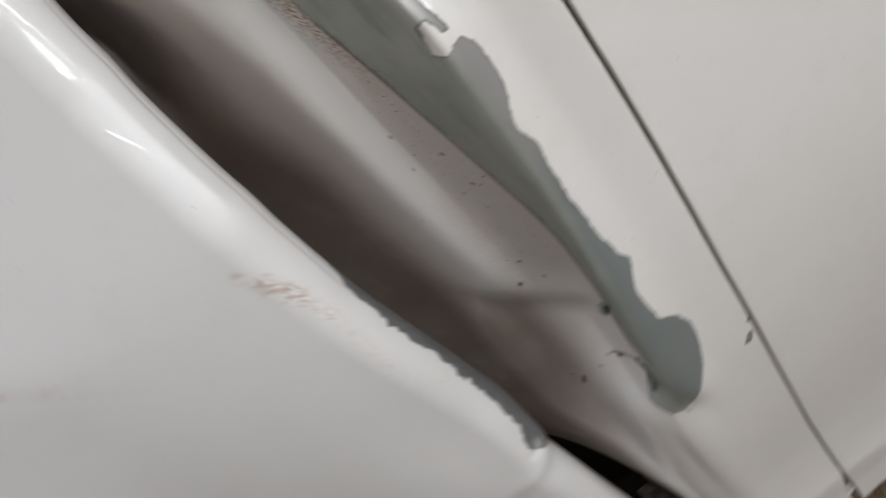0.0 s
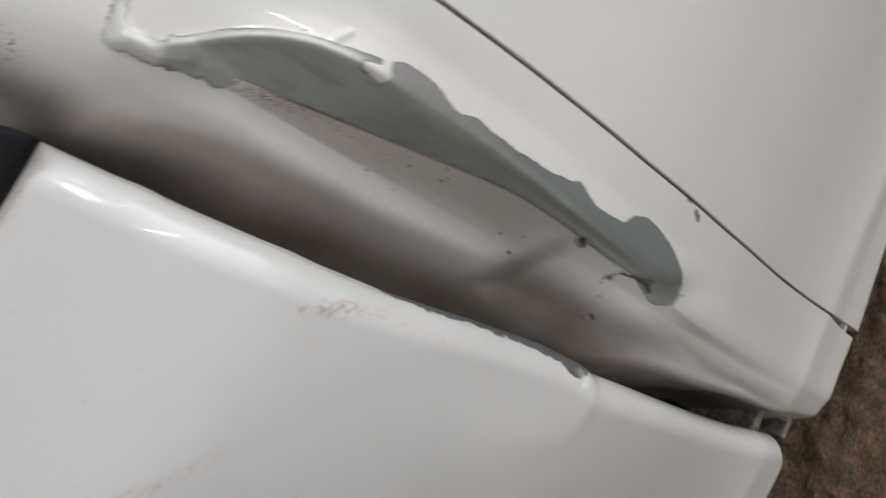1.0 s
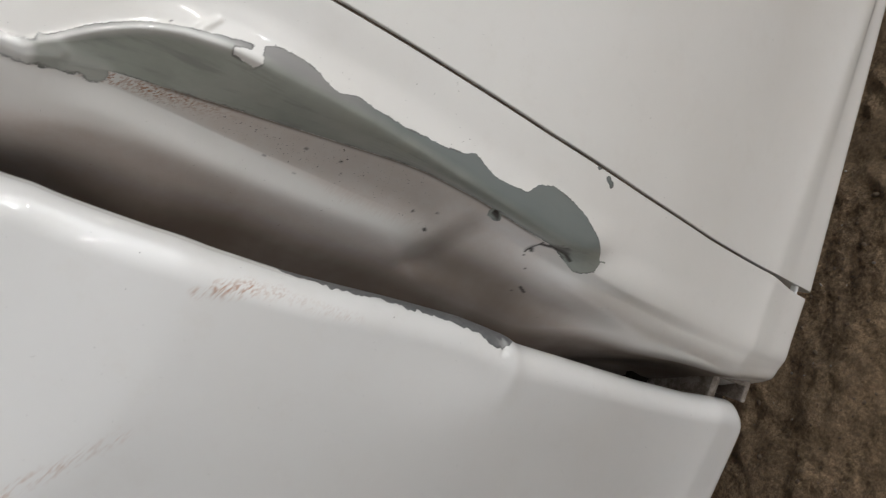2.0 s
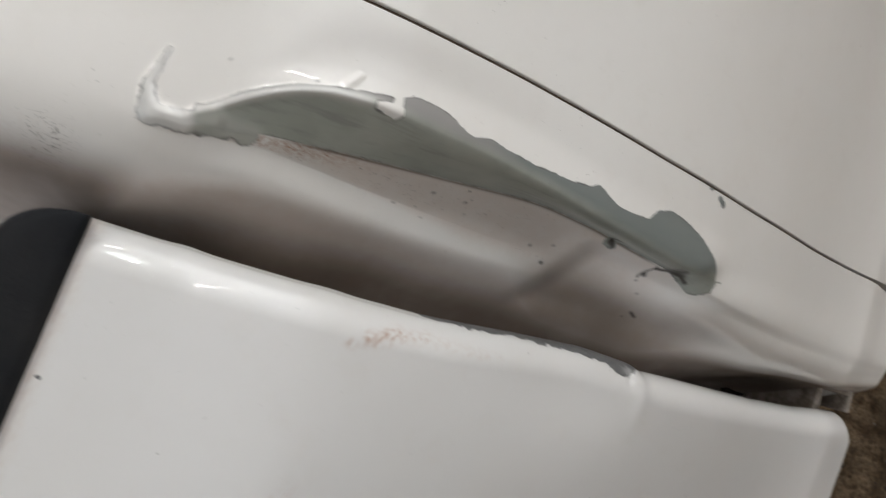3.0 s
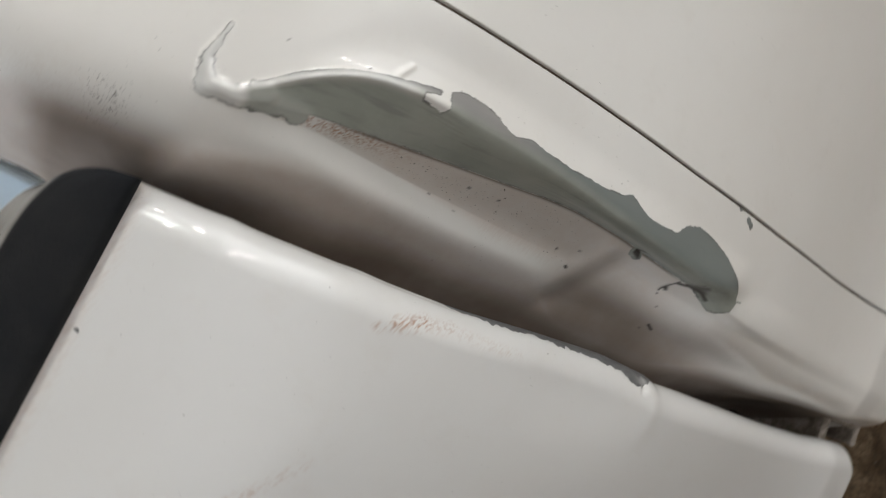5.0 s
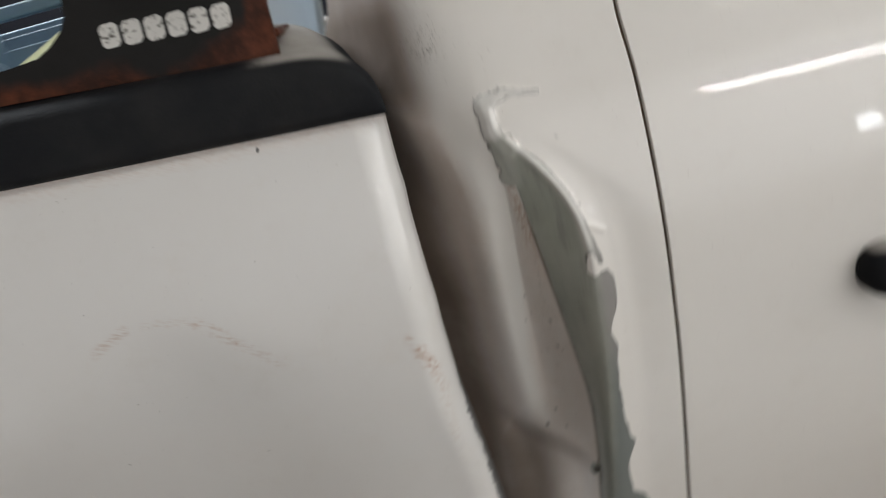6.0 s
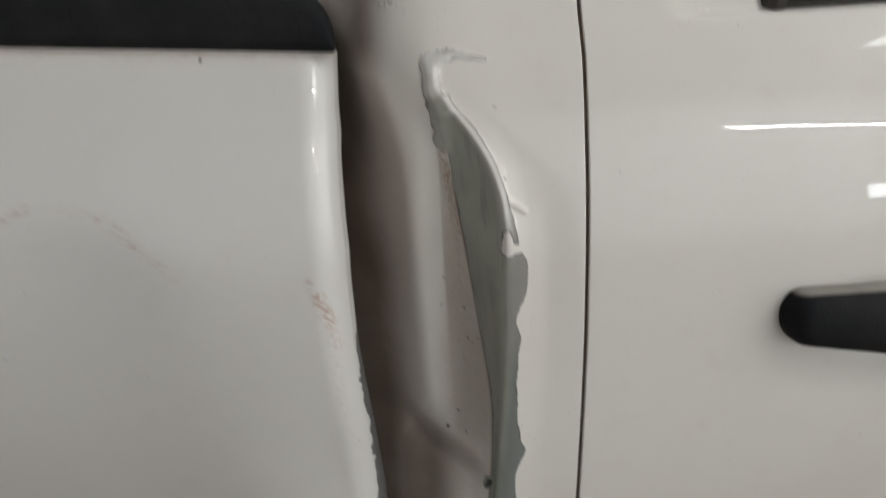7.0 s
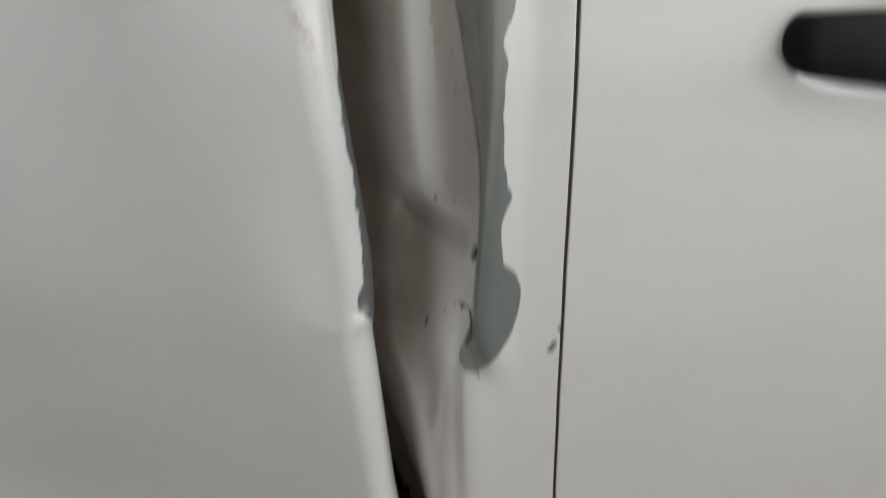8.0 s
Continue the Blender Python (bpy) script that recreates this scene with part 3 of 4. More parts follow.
    # Cracks at the foot of the primer, scratches and pits in the hollow, stray specks on the enamel.
    nick = np.full_like(X, -1.0)
    strokes = (((0.0528, 0.7431), (0.0569, 0.7433)), ((0.0569, 0.7433), (0.0597, 0.7428)), ((0.0560, 0.7432), (0.0540, 0.7405)), ((0.0589, 0.7425), (0.0592, 0.7375)), ((0.0597, 0.7393), (0.0591, 0.7335)), ((0.0591, 0.7335), (0.0583, 0.7290)), ((0.0583, 0.7290), (0.0556, 0.7232)),
               ((0.0326, 0.7262), (0.0303, 0.7204)))
    for a, b in strokes:
        nick = np.maximum(nick, capsule(X, Z, a, b, 0.0005))
    for x, h, r in ((0.0425, 0.8090, 0.0012), (0.0436, 0.7348, 0.0006), (0.0287, 0.7285, 0.0006), (0.0493, 0.8208, 0.0008), (0.0531, 0.8076, 0.0006), (0.0558, 0.8915, 0.0007), (0.0458, 0.9075, 0.0006), (0.0568, 0.8726, 0.0006), (0.0435, 0.8905, 0.0005), (0.0747, 0.9993, 0.0004), (0.0773, 0.9658, 0.0005), (0.0905, 1.0257, 0.0004), (0.0506, 0.7418, 0.0006)):
        nick = np.maximum(nick, r - 0.0002 - np.hypot(X - x, Z - h))
    # The dark edge of the drip.
    lobe = np.maximum(capsule(X, Z, (0.0486, 1.000), (0.0492, 0.9925), (0.0046, 0.0040)), capsule(X, Z, (0.0492, 0.9925), (0.0497, 0.9840), (0.0038, 0.0044)))
    lobe = np.maximum(lobe, np.maximum.reduce(hook[1:])) + torn
    nick = np.maximum(nick, -0.00018 - np.abs(lobe + 0.0001) - 0.7 * np.clip(X - 0.0490 - 0.6 * np.clip(Z - 1.008, 0, None), 0, None))
    nick = np.maximum(nick, capsule(X, Z, (0.0650, 0.7800), (0.0618, 0.7738), (0.0015, 0.0001)) - (U[None] < 2.75))
    nick = smoothstep(nick, -0.0006, 0.0003)
    grime = 0.95 * np.exp(-(((X - xi[:, None] + 0.0024) / 0.0030) ** 2)) * (U[None] > 2.95) * (U[None] < 3.9) * smoothstep(Z, 0.915, 0.95) * (1 - smoothstep(Z, 0.984, 0.992))
    grime = np.maximum(grime, 0.10 * (1 - smoothstep(X, 0.022, 0.040)) * smoothstep(Z, 1.035, 1.05) * (1 - smoothstep(Z, 1.08, 1.11)))
    grime = np.maximum(grime, 0.10 * smoothstep(capsule(X, Z, (0.044, 0.87), (0.043, 0.808), 0.004), -0.004, 0.003) * (U[None] > 3))
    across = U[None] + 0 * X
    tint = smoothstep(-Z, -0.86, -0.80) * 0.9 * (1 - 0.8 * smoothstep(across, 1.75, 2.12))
    # The outer strip is mauve-grey primer, darkened to offset the stronger light on it.
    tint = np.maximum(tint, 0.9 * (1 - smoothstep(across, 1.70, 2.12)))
    pale = np.zeros_like(X)
    for a, b, r in (((0.0715, 1.0205), (0.056, 1.0245), 0.004), ((0.056, 1.0245), (0.0455, 1.0205), 0.006), ((0.0455, 1.0205), (0.0458, 1.011), 0.006)):
        pale = np.maximum(pale, smoothstep(capsule(X, Z, a, b, r), -0.003, 0.002))
    rim = 0.95 * np.exp(-(((X - xf[:, None] - 0.0008) / 0.0022) ** 2)) * smoothstep(Z, 0.934, 0.95) * (U[None] < 2.2)
    # Pale line along the lower fold: its highlight put into the colour.
    rim = np.maximum(rim, 0.22 * np.exp(-(((across - 2.55) / 0.12) ** 2)) * smoothstep(Z, 0.722, 0.74) * (1 - smoothstep(Z, 0.83, 0.86)))
    drip = 0.22 * smoothstep(capsule(X, Z, (0.0475, 1.0), (0.0485, 0.983), 0.005), -0.003, 0.002)
    pale = np.maximum(np.maximum(pale, rim), drip)
    spatter = 1.08 * np.exp(-(((X - 0.0262) / 0.0150) ** 2) - ((Z - 1.053) / 0.0130) ** 2)
    spatter = np.maximum(spatter, 0.30 * smoothstep(capsule(X, Z, (0.040, 1.046), (0.052, 1.041), 0.004), -0.008, 0.002))
    spatter = np.maximum(spatter, 0.55 * smoothstep(across, 3.0, 3.15) * (1 - smoothstep(across, 3.7, 4.2)) * smoothstep(Z, 0.80, 0.84) * (1 - smoothstep(Z, 0.96, 0.98)))
    spatter = np.maximum(spatter, 0.85 * np.exp(-(((X - 0.0440) / 0.004) ** 2) - ((Z - 0.818) / 0.010) ** 2) * (U[None] > 3))
    # Pink tint in the dent's hollow: dust, plus bounce light and shade painted in.
    dust_shade = 0.56 * smoothstep(U[None] + 0 * X, 2.97, 3.1) * (1 - smoothstep(across, 3.85, 4.08 + 0.6 * (1 - smoothstep(Z, 0.86, 0.94)))) * smoothstep(Z, 0.70, 0.75) * (1 - smoothstep(Z, 0.93, 0.97))
    dust_shade = np.maximum(dust_shade, 0.7 * smoothstep(U[None] + 0 * X, 4.8, 5.8) * smoothstep(Z, 0.60, 0.70))
    dust_shade = np.maximum(dust_shade, 0.55 * smoothstep(U[None] + 0 * X, 3.0, 3.7 + 1.2 * (1 - smoothstep(Z, 0.72, 0.75))) * smoothstep(Z, 0.60, 0.74) * (1 - smoothstep(Z, 0.79, 0.83)))
    # Gap beside the bed darkened brown as shade, with road dirt above the rail.
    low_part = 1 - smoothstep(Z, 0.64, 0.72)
    dirt_shade = 0.93 * smoothstep(U[None] + 0 * X, 4.9 - 0.1 * low_part, 7.0 - 1.0 * low_part + 0.7 * smoothstep(Z, 0.90, 0.96)) * smoothstep(Z, 0.446, 0.50) * (1 - 0.7 * smoothstep(Z, 1.05, 1.11))
    dirt_shade = np.maximum(dirt_shade, 0.88 * (1 - smoothstep(X, 0.010, 0.031)) * smoothstep(Z, 1.005, 1.035) * (1 - smoothstep(Z, 1.066, 1.10)))
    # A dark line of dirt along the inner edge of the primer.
    dirt_shade = np.maximum(dirt_shade, 0.85 * np.exp(-(((inner + 0.0008) / 0.0011) ** 2)) * (U[None] > 3.0) * smoothstep(Z, 0.735, 0.76) * (1 - smoothstep(Z, 0.95, 0.975)))
    # Below the crease the same dark brown paints the hollow's shade.
    dirt_shade = np.maximum(dirt_shade, 0.76 * smoothstep(U[None] + 0 * X, 3.55, 5.0) * smoothstep(Z, 0.64, 0.71) * (1 - smoothstep(Z, 0.785, 0.835)))
    me = grid_mesh("cab_corner_panel", P, nick=pad(nick), wear=pad(wear), metal=pad(tint), pale=pad(pale), rust=pad(grime), dust_shade=pad(dust_shade), dirt_shade=footed(pad(dirt_shade)), spatter=pad(spatter))
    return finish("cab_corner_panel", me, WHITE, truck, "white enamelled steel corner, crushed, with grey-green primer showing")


def bed_side():
    """The side of the load bed, whose front edge is rolled inwards, nicked and rubbed."""
    z = rows_between((0.467, 0.003), (0.68, 0.0016), (1.03, 0.01))
    xa = np.concatenate((np.linspace(-1.5, -0.24, 26, endpoint=False), np.linspace(-0.24, -0.06, 60, endpoint=False), np.linspace(-0.06, -0.018, 28, endpoint=False)))
    R = 0.018
    bend = np.linspace(0, math.pi * 0.62, 64)
    ex = keyed(z, (0.467, 0.0086), (0.50, 0.0065), (0.535, 0.0028), (0.6, 0.0005), (0.70, 0.0), (0.735, -0.0005), (0.745, 0.0022), (0.78, 0.0038), (0.83, 0.0015), (0.88, -0.0018), (0.918, -0.0019), (0.931, -0.0012), (0.944, -0.0016), (0.97, -0.0014), (0.982, -0.0012), (0.991, -0.0002), (1.0, -0.0008), (1.03, 0.0), blur=0.004)
    ex = ex - 0.005 * np.clip(1 - (z - 0.467) / 0.009, 0, 1) ** 2
    X = np.concatenate((np.repeat(xa[None], len(z), 0), np.repeat((-R + R * np.sin(bend))[None], len(z), 0), np.full((len(z), 1), -0.030)), 1)
    off = np.concatenate((0 * xa, R - R * np.cos(bend), [0.060]))[None] + 0 * X
    near = smoothstep(X, -0.05, -0.01)
    X = X + ex[:, None] * near
    Z = np.repeat(z[:, None], X.shape[1], 1)
    # The push that left a shallow hollow above a short crease.
    hollow = 0.0055 * np.exp(-(((X + 0.012) / 0.030) ** 2) - ((Z - 0.795) / 0.050) ** 2)
    crease = 0.0013 * np.exp(-((Z - (0.743 + X * 0.35 + 9.0 * X * X)) / 0.006) ** 2) * smoothstep(X, -0.045, -0.012)
    # The large dent: the panel is pushed in below an arched ridge.
    ridge = keyed(X, (-0.50, 0.80), (-0.21, 0.935), (-0.168, 0.954), (-0.14, 0.961), (-0.118, 0.956), (-0.101, 0.943), (-0.084, 0.930), (-0.05, 0.922), (-0.02, 0.916), (0.0, 0.905), blur=0.022)
    below = ridge - Z
    below = 0.5 * (below + np.sqrt(below * below + 0.008 ** 2))
    back = np.clip((-X - 0.004) / 0.30, 0, 1)
    # Its depth and the wider push below stand in for shade on the bed.
    dent = 0.064 * (1 - np.exp(-below / 0.11)) * back * back / (back + 0.06) * smoothstep(X, -0.95, -0.32) * smoothstep(Z, 0.28, 0.62)
    dent = dent + 0.0040 * (1 - np.exp(-below / 0.07)) * smoothstep(-X, 0.006, 0.120) * smoothstep(X, -0.95, -0.32) * smoothstep(Z, 0.60, 0.74)
    # The rolled hem along the front edge.
    arc = np.concatenate((xa + R, R * bend, [R * bend[-1] + 0.05]))[None]
    wob = np.array([0.0012 * noise.noise(Vector((4.1, 0.2, h * 45))) for h in z])[:, None]
    hem = np.exp(-(((arc - 0.0225 - wob) / 0.0007) ** 2)) * smoothstep(Z, 0.86, 0.90) * (1 - 0.5 * smoothstep(Z, 0.99, 1.01))
    Y = flank(Z) + 0.006 + off + hollow - crease + dent + 0.0006 * hem
    crumple = np.exp(-((Z - 0.7505) / 0.0045) ** 2) * smoothstep(X, -0.014, -0.004)
    rough = np.array([[noise.noise(Vector((a * 260, 0.5, b * 300))) for a in X[0]] if 0.725 < b < 0.765 else [0.0] * X.shape[1] for b in z])
    Y = Y + 0.0025 * crumple * rough
    X = X - 0.0010 * crumple * np.abs(rough)
    P = np.stack((X, Y, Z - 0.08 * X * smoothstep(Z, 0.90, 1.03)), -1)
    foot = P[0]
    under = np.stack([foot + np.array((0, 0.05, -0.010)), foot + np.array((0, 0.015, -0.010)), foot + np.array((0, 0.004, -0.006))])
    P = np.concatenate((under, P), 0)
    pad = lambda a: np.pad(a, ((3, 0), (0, 0)), mode="edge")
    width = keyed(z, (0.738, 0.0010), (0.7435, 0.0090), (0.750, 0.0165), (0.760, 0.0160), (0.775, 0.0130), (0.80, 0.0098), (0.83, 0.0082), (0.86, 0.0070), (0.882, 0.0064), (0.888, 0.004), (0.894, 0.0), blur=0.002)[:, None]
    jag = np.array([0.0022 * noise.fractal(Vector((0.3, 0.7, h * 170)), 0.4, 2.2, 6) + 0.0028 * noise.noise(Vector((2.3, 0.1, h * 38))) for h in z])[:, None]
    wear = np.minimum(arc - (0.0290 - width * 1.12) + jag, np.minimum(Z - 0.738, 0.894 - Z))
    for a, b, r in (((-0.0635, 1.0245), (-0.0630, 1.0235), 0.0008),):
        wear = np.maximum(wear, capsule(X, Z, a, b, r))
    rust = np.zeros_like(X)
    for a, b, r, s in (((-0.0172, 0.9125), (-0.0128, 0.899), 0.0040, 0.85), ((-0.0212, 0.9205), (-0.0200, 0.9185), 0.0014, 0.8), ((-0.0135, 0.904), (-0.011, 0.885), 0.0035, 0.35), ((-0.012, 0.880), (-0.0125, 0.845), 0.003, 0.2),
                       ((-0.0840, 0.925), (-0.101, 0.942), 0.0012, 0.4), ((-0.101, 0.942), (-0.116, 0.956), 0.0014, 0.6), ((-0.118, 0.957), (-0.140, 0.961), 0.0010, 0.22), ((-0.150, 0.961), (-0.168, 0.954), 0.0016, 0.4)):
        rust = np.maximum(rust, s * smoothstep(capsule(X, Z, a, b, r), -0.002, r))
    # Stained water marks below the rail.
    rust = np.maximum(rust, 0.38 * smoothstep(Z, 1.018, 1.034))
    # The hem line and the inner flange take the same dark tone as shade.
    me = grid_mesh("bed_side_panel", P, wear=pad(wear), metal=pad(0.9 + 0 * X), rust=pad(rust), dust_shade=pad(0.7 * smoothstep(Z, 1.020, 1.034)), steel=pad(0.95 + 0 * X), pale=pad(0.35 * crumple * smoothstep(rough, 0.12, 0.35)), dirt_shade=footed(pad(np.maximum(0.35 * hem, 0.9 * smoothstep(arc, R * bend[-1] - 0.004, R * bend[-1]) + 0 * X))))
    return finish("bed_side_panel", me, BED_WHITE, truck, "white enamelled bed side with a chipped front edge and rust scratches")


def rail_cap():
    """The black plastic cap over the bed's rail, rounded down at its front end."""
    xs = np.concatenate((np.linspace(-1.5, -0.045, 30, endpoint=False), -0.045 + 0.046 * np.sin(np.linspace(0, math.pi / 2, 18))))
    prof = [(0.002, 0.0), (-0.002, 0.002), (-0.003, 0.006), (-0.002, 0.020), (-0.001, 0.028), (0.002, 0.032), (0.007, 0.0345), (0.016, 0.0358), (0.032, 0.0385), (0.050, 0.0435), (0.095, 0.046), (0.099, 0.042), (0.100, 0.0)]
    rows = []
    for x in xs:
        s = max(0.0, 1 - max(0.0, (x + 0.045) / 0.046) ** 2.8) ** (1 / 2.8)
        dome = 0.003 * float(smoothstep(x, -0.050, -0.030))
        rows.append([(x - 0.18 * max(0.0, y - 0.008) * (x > -0.2), 0.0085 + y, 1.0285 - 0.08 * x + (h + dome * float(smoothstep(y, 0.02, 0.06)) * (y < 0.0995)) * (0.03 + 0.97 * s)) for y, h in prof])
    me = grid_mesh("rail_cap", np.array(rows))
    return finish("rail_cap", me, PLASTIC, truck, "black plastic rail cap, paler grey on top of its front end")


def bed_inside():
    bm = bmesh.new()
    box(bm, -0.085, -0.076, 0.12, 1.55, 0.51, 1.02)
    part("bed_front_wall", bm, GAP_BROWN, truck, "front wall of the bed, brown to keep the gap dark", smooth=False)
    bm = bmesh.new()
    box(bm, -1.5, -0.09, 0.10, 1.50, 0.60, 0.62)
    part("bed_floor", bm, NAVY, truck, "dark blue plastic bed liner", smooth=False)
    bm = bmesh.new()
    box(bm, -1.5, -0.03, 1.50, 1.56, 0.45, 1.05, 0.01)
    part("bed_far_side", bm, PLAIN_WHITE, truck, smooth=False)
    # Dark sheet added so that the slot between bed and cab shows black.
    part("slot_backing", box(bmesh.new(), -1.45, 1.2, 0.16, 1.45, 0.500, 0.506), DARK, truck, "dark sheet added to keep the slot black", smooth=False)
    # Gussets of the headboard, beside the cab.
    bm = bmesh.new()
    pts = [(-0.089, 0.265, 1.004), (-0.084, 0.32, 1.1045), (-0.0475, 0.354, 1.1565), (-0.0248, 0.38, 1.194), (-0.042, 0.265, 1.004)]
    sides = [[bm.verts.new((x, y + dy, z)) for x, y, z in pts] for dy in (0.0, 0.015)]
    bm.faces.new(sides[0])
    bm.faces.new(sides[1][::-1])
    for i in range(5):
        bm.faces.new((sides[0][i], sides[0][(i + 1) % 5], sides[1][(i + 1) % 5], sides[1][i]))
    bmesh.ops.recalc_face_normals(bm, faces=bm.faces)
    sweep = [(-0.0455, 1.00), (-0.0415, 1.00), (-0.0155, 1.19), (-0.0195, 1.19)]
    sides = [[bm.verts.new((x, y, h)) for x, h in sweep] for y in (0.285, 0.330)]
    bm.faces.new(sides[0])
    bm.faces.new(sides[1][::-1])
    for i in range(4):
        bm.faces.new((sides[0][i], sides[0][(i + 1) % 4], sides[1][(i + 1) % 4], sides[1][i]))
    bmesh.ops.recalc_face_normals(bm, faces=bm.faces)
    part("headboard_gusset", bm, PALE_BLUE, truck, "pale blue-white steel gusset of the bed's headboard", smooth=False)
    # Unseen rail; it also keeps light from coming up through the gap.
    bm = bmesh.new()
    box(bm, -1.5, 1.2, 0.22, 0.34, 0.30, 0.42, 0.008)
    part("chassis_rail", bm, DARK, truck, "dirty dark steel chassis rail", smooth=False)
    bm = bmesh.new()
    box(bm, -0.012, 0.034, 0.082, 0.150, 0.4875, 0.4955, 0.0015)
    box(bm, 0.010, 0.034, 0.082, 0.150, 0.4500, 0.4555, 0.0015)
    box(bm, 0.0235, 0.0285, 0.082, 0.150, 0.4545, 0.4885, 0.0010)
    part("body_mount", bm, MOUNT, truck, "dusty grey-brown steel mounting bracket in the gap", smooth=False)
    # Dark plate added so that the bracket's pocket reads as shade.
    part("pocket_backing", box(bmesh.new(), -0.03, 0.045, 0.151, 0.158, 0.440, 0.515, 0.001), DARK, truck, smooth=False)


def door():
    """The rear door's skin with a window opening, a stepped frame round it and a folded rear edge."""
    z = rows_between((0.442, 0.004), (0.66, 0.004), (0.84, 0.0016), (0.93, 0.004), (1.02, 0.0016), (1.07, 0.01), (1.5, 0.02))
    w = np.concatenate((np.linspace(0, 0.030, 12, endpoint=False), np.linspace(0.030, 0.29, 150, endpoint=False), np.linspace(0.29, 1.1, 28)))
    xs = seam_x(z) + 0.0012 + 0.0022 * smoothstep(-z, -0.515, -0.455)
    X = xs[:, None] + w[None] * 1.0
    Z = np.repeat(z[:, None], len(w), 1)
    lean = 0.34 * np.clip(Z - 1.05, 0, None)
    step = smoothstep(X - lean, 0.2040, 0.2092) * smoothstep(Z, 1.0325, 1.0375)
    ledge = smoothstep(X, 0.158, 0.180) * smoothstep(Z, 1.0325, 1.0360) * 0.0014
    well = 0.0022 * smoothstep(1 - np.hypot((X - 0.300) / 0.096, (Z - 0.884) / 0.028), 0.0, 0.35)
    Y = flank(Z) + 0.0045 * step + ledge + well
    Z = Z + 0.10 * np.clip(X - 0.12, 0, 0.35) * smoothstep(-Z, -0.50, -0.45)
    keep = ~((X[:-1, :-1] - lean[:-1, :-1] > 0.2148) & (Z[:-1, :-1] > 1.040))
    P = np.stack((X, Y, Z), -1)
    edge = np.stack((X[:, :1] - 0.0003, Y[:, :1] + 0.0004, Z[:, :1]), -1)
    turn = np.stack((X[:, :1] - 0.0003, Y[:, :1] + 0.0010, Z[:, :1]), -1)
    deep = np.stack((X[:, :1] - 0.0003, Y[:, :1] + 0.030, Z[:, :1]), -1)
    P = np.concatenate((deep, turn, edge, P[:, :1], P[:, :1] + np.array((0.0004, 0, 0)), P[:, 1:]), 1)
    keep = np.concatenate((np.ones((keep.shape[0], 4), bool), keep), 1)
    foot = P[0]
    under = np.stack([foot + np.array((0, 0.05, -0.009)), foot + np.array((0, 0.014, -0.009)), foot + np.array((0, 0.004, -0.006))])
    P = np.concatenate((under, P), 0)
    keep = np.concatenate((np.ones((3, keep.shape[1]), bool), keep), 0)
    zero = np.zeros(P.shape[:2])
    me = grid_mesh("door", P, keep, wear=zero - 0.02, metal=zero, rust=zero)
    d = finish("door", me, WHITE, truck, "white enamelled rear door, closed")
    # Brown strip close behind the gap, put there to keep it dark.
    deep = flank(z) + 0.0026 + 0.030 * smoothstep(-z, -0.56, -0.50)
    J = np.stack([np.stack((seam_x(z) + dx, deep, z), -1) for dx in (-0.014, 0.014)], 1)
    finish("gap_strip", grid_mesh("gap_strip", J), GAP_BROWN, truck, "brown strip just behind the door gap, keeping it dark")
    part("gap_tip", box(bmesh.new(), 0.1095, 0.1165, 0.064, 0.070, 0.4555, 0.4585, 0.0008), LAMP_WHITE, truck, "small white piece at the foot of the door gap")
    # Handle: a long pull, flush with the skin, rounded at its end.
    rows = []
    for t in (1 - np.cos(np.linspace(0, math.pi, 60))) / 2:
        x = 0.2105 + 0.173 * t
        s = (1 - (1 - min(1, t / 0.07)) ** 2.2) ** 0.5 * (1 - max(0, (t - 0.93) / 0.07) ** 2.2) ** 0.5 if 0 < t < 1 else 0.02
        top, low = 0.9032 - 0.0030 * t, 0.8755 - 0.032 * min(t, 0.55)
        mid, half = (top + low) / 2, (top - low) / 2 * max(s, 0.02)
        ring = []
        for a in np.linspace(0, 2 * math.pi, 29)[:-1]:
            ca, sa = math.cos(a), math.sin(a)
            p = 0.72
            ring.append((x, flank(mid) - 0.002 - 0.012 * max(s, 0.02) * math.copysign(abs(ca) ** p, ca), mid + half * math.copysign(abs(sa) ** p, sa)))
        ring.append(ring[0])
        rows.append(ring)
    finish("door_handle", grid_mesh("door_handle", np.array(rows)), PLASTIC, d, "black plastic pull handle")
    # Belt moulding with its end piece, the upright rubber and the glass.
    def bar(name, x0, x1, zc, hz, proud, mat, label="", cap=0.004, square=0.7):
        rows = []
        for x in np.concatenate(([x0], x0 + cap * (1 - np.cos(np.linspace(0.15, math.pi / 2, 12))), [x1 - 0.0005, x1])):
            s = math.sqrt(max(0.01, 1 - (1 - min(1, (x - x0) / cap)) ** 2))
            ring = []
            for a in np.linspace(0, 2 * math.pi, 49):
                ca, sa = math.cos(a), math.sin(a)
                ring.append((x, float(flank(zc)) + 0.006 - proud * s * math.copysign(abs(ca) ** square, ca), zc + hz * (0.5 + 0.5 * s) * math.copysign(abs(sa) ** square, sa)))
            rows.append(ring)
        return finish(name, grid_mesh(name, np.array(rows)), mat, d, label)
    bar("moulding_end", 0.2082, 0.2168, 1.0428, 0.0093, 0.012, RUBBER, "black plastic end piece of the moulding", 0.005, 0.55)
    bar("belt_moulding", 0.2166, 1.1, 1.0430, 0.0088, 0.0125, GLOSSY, "shiny black belt moulding", 0.0006)
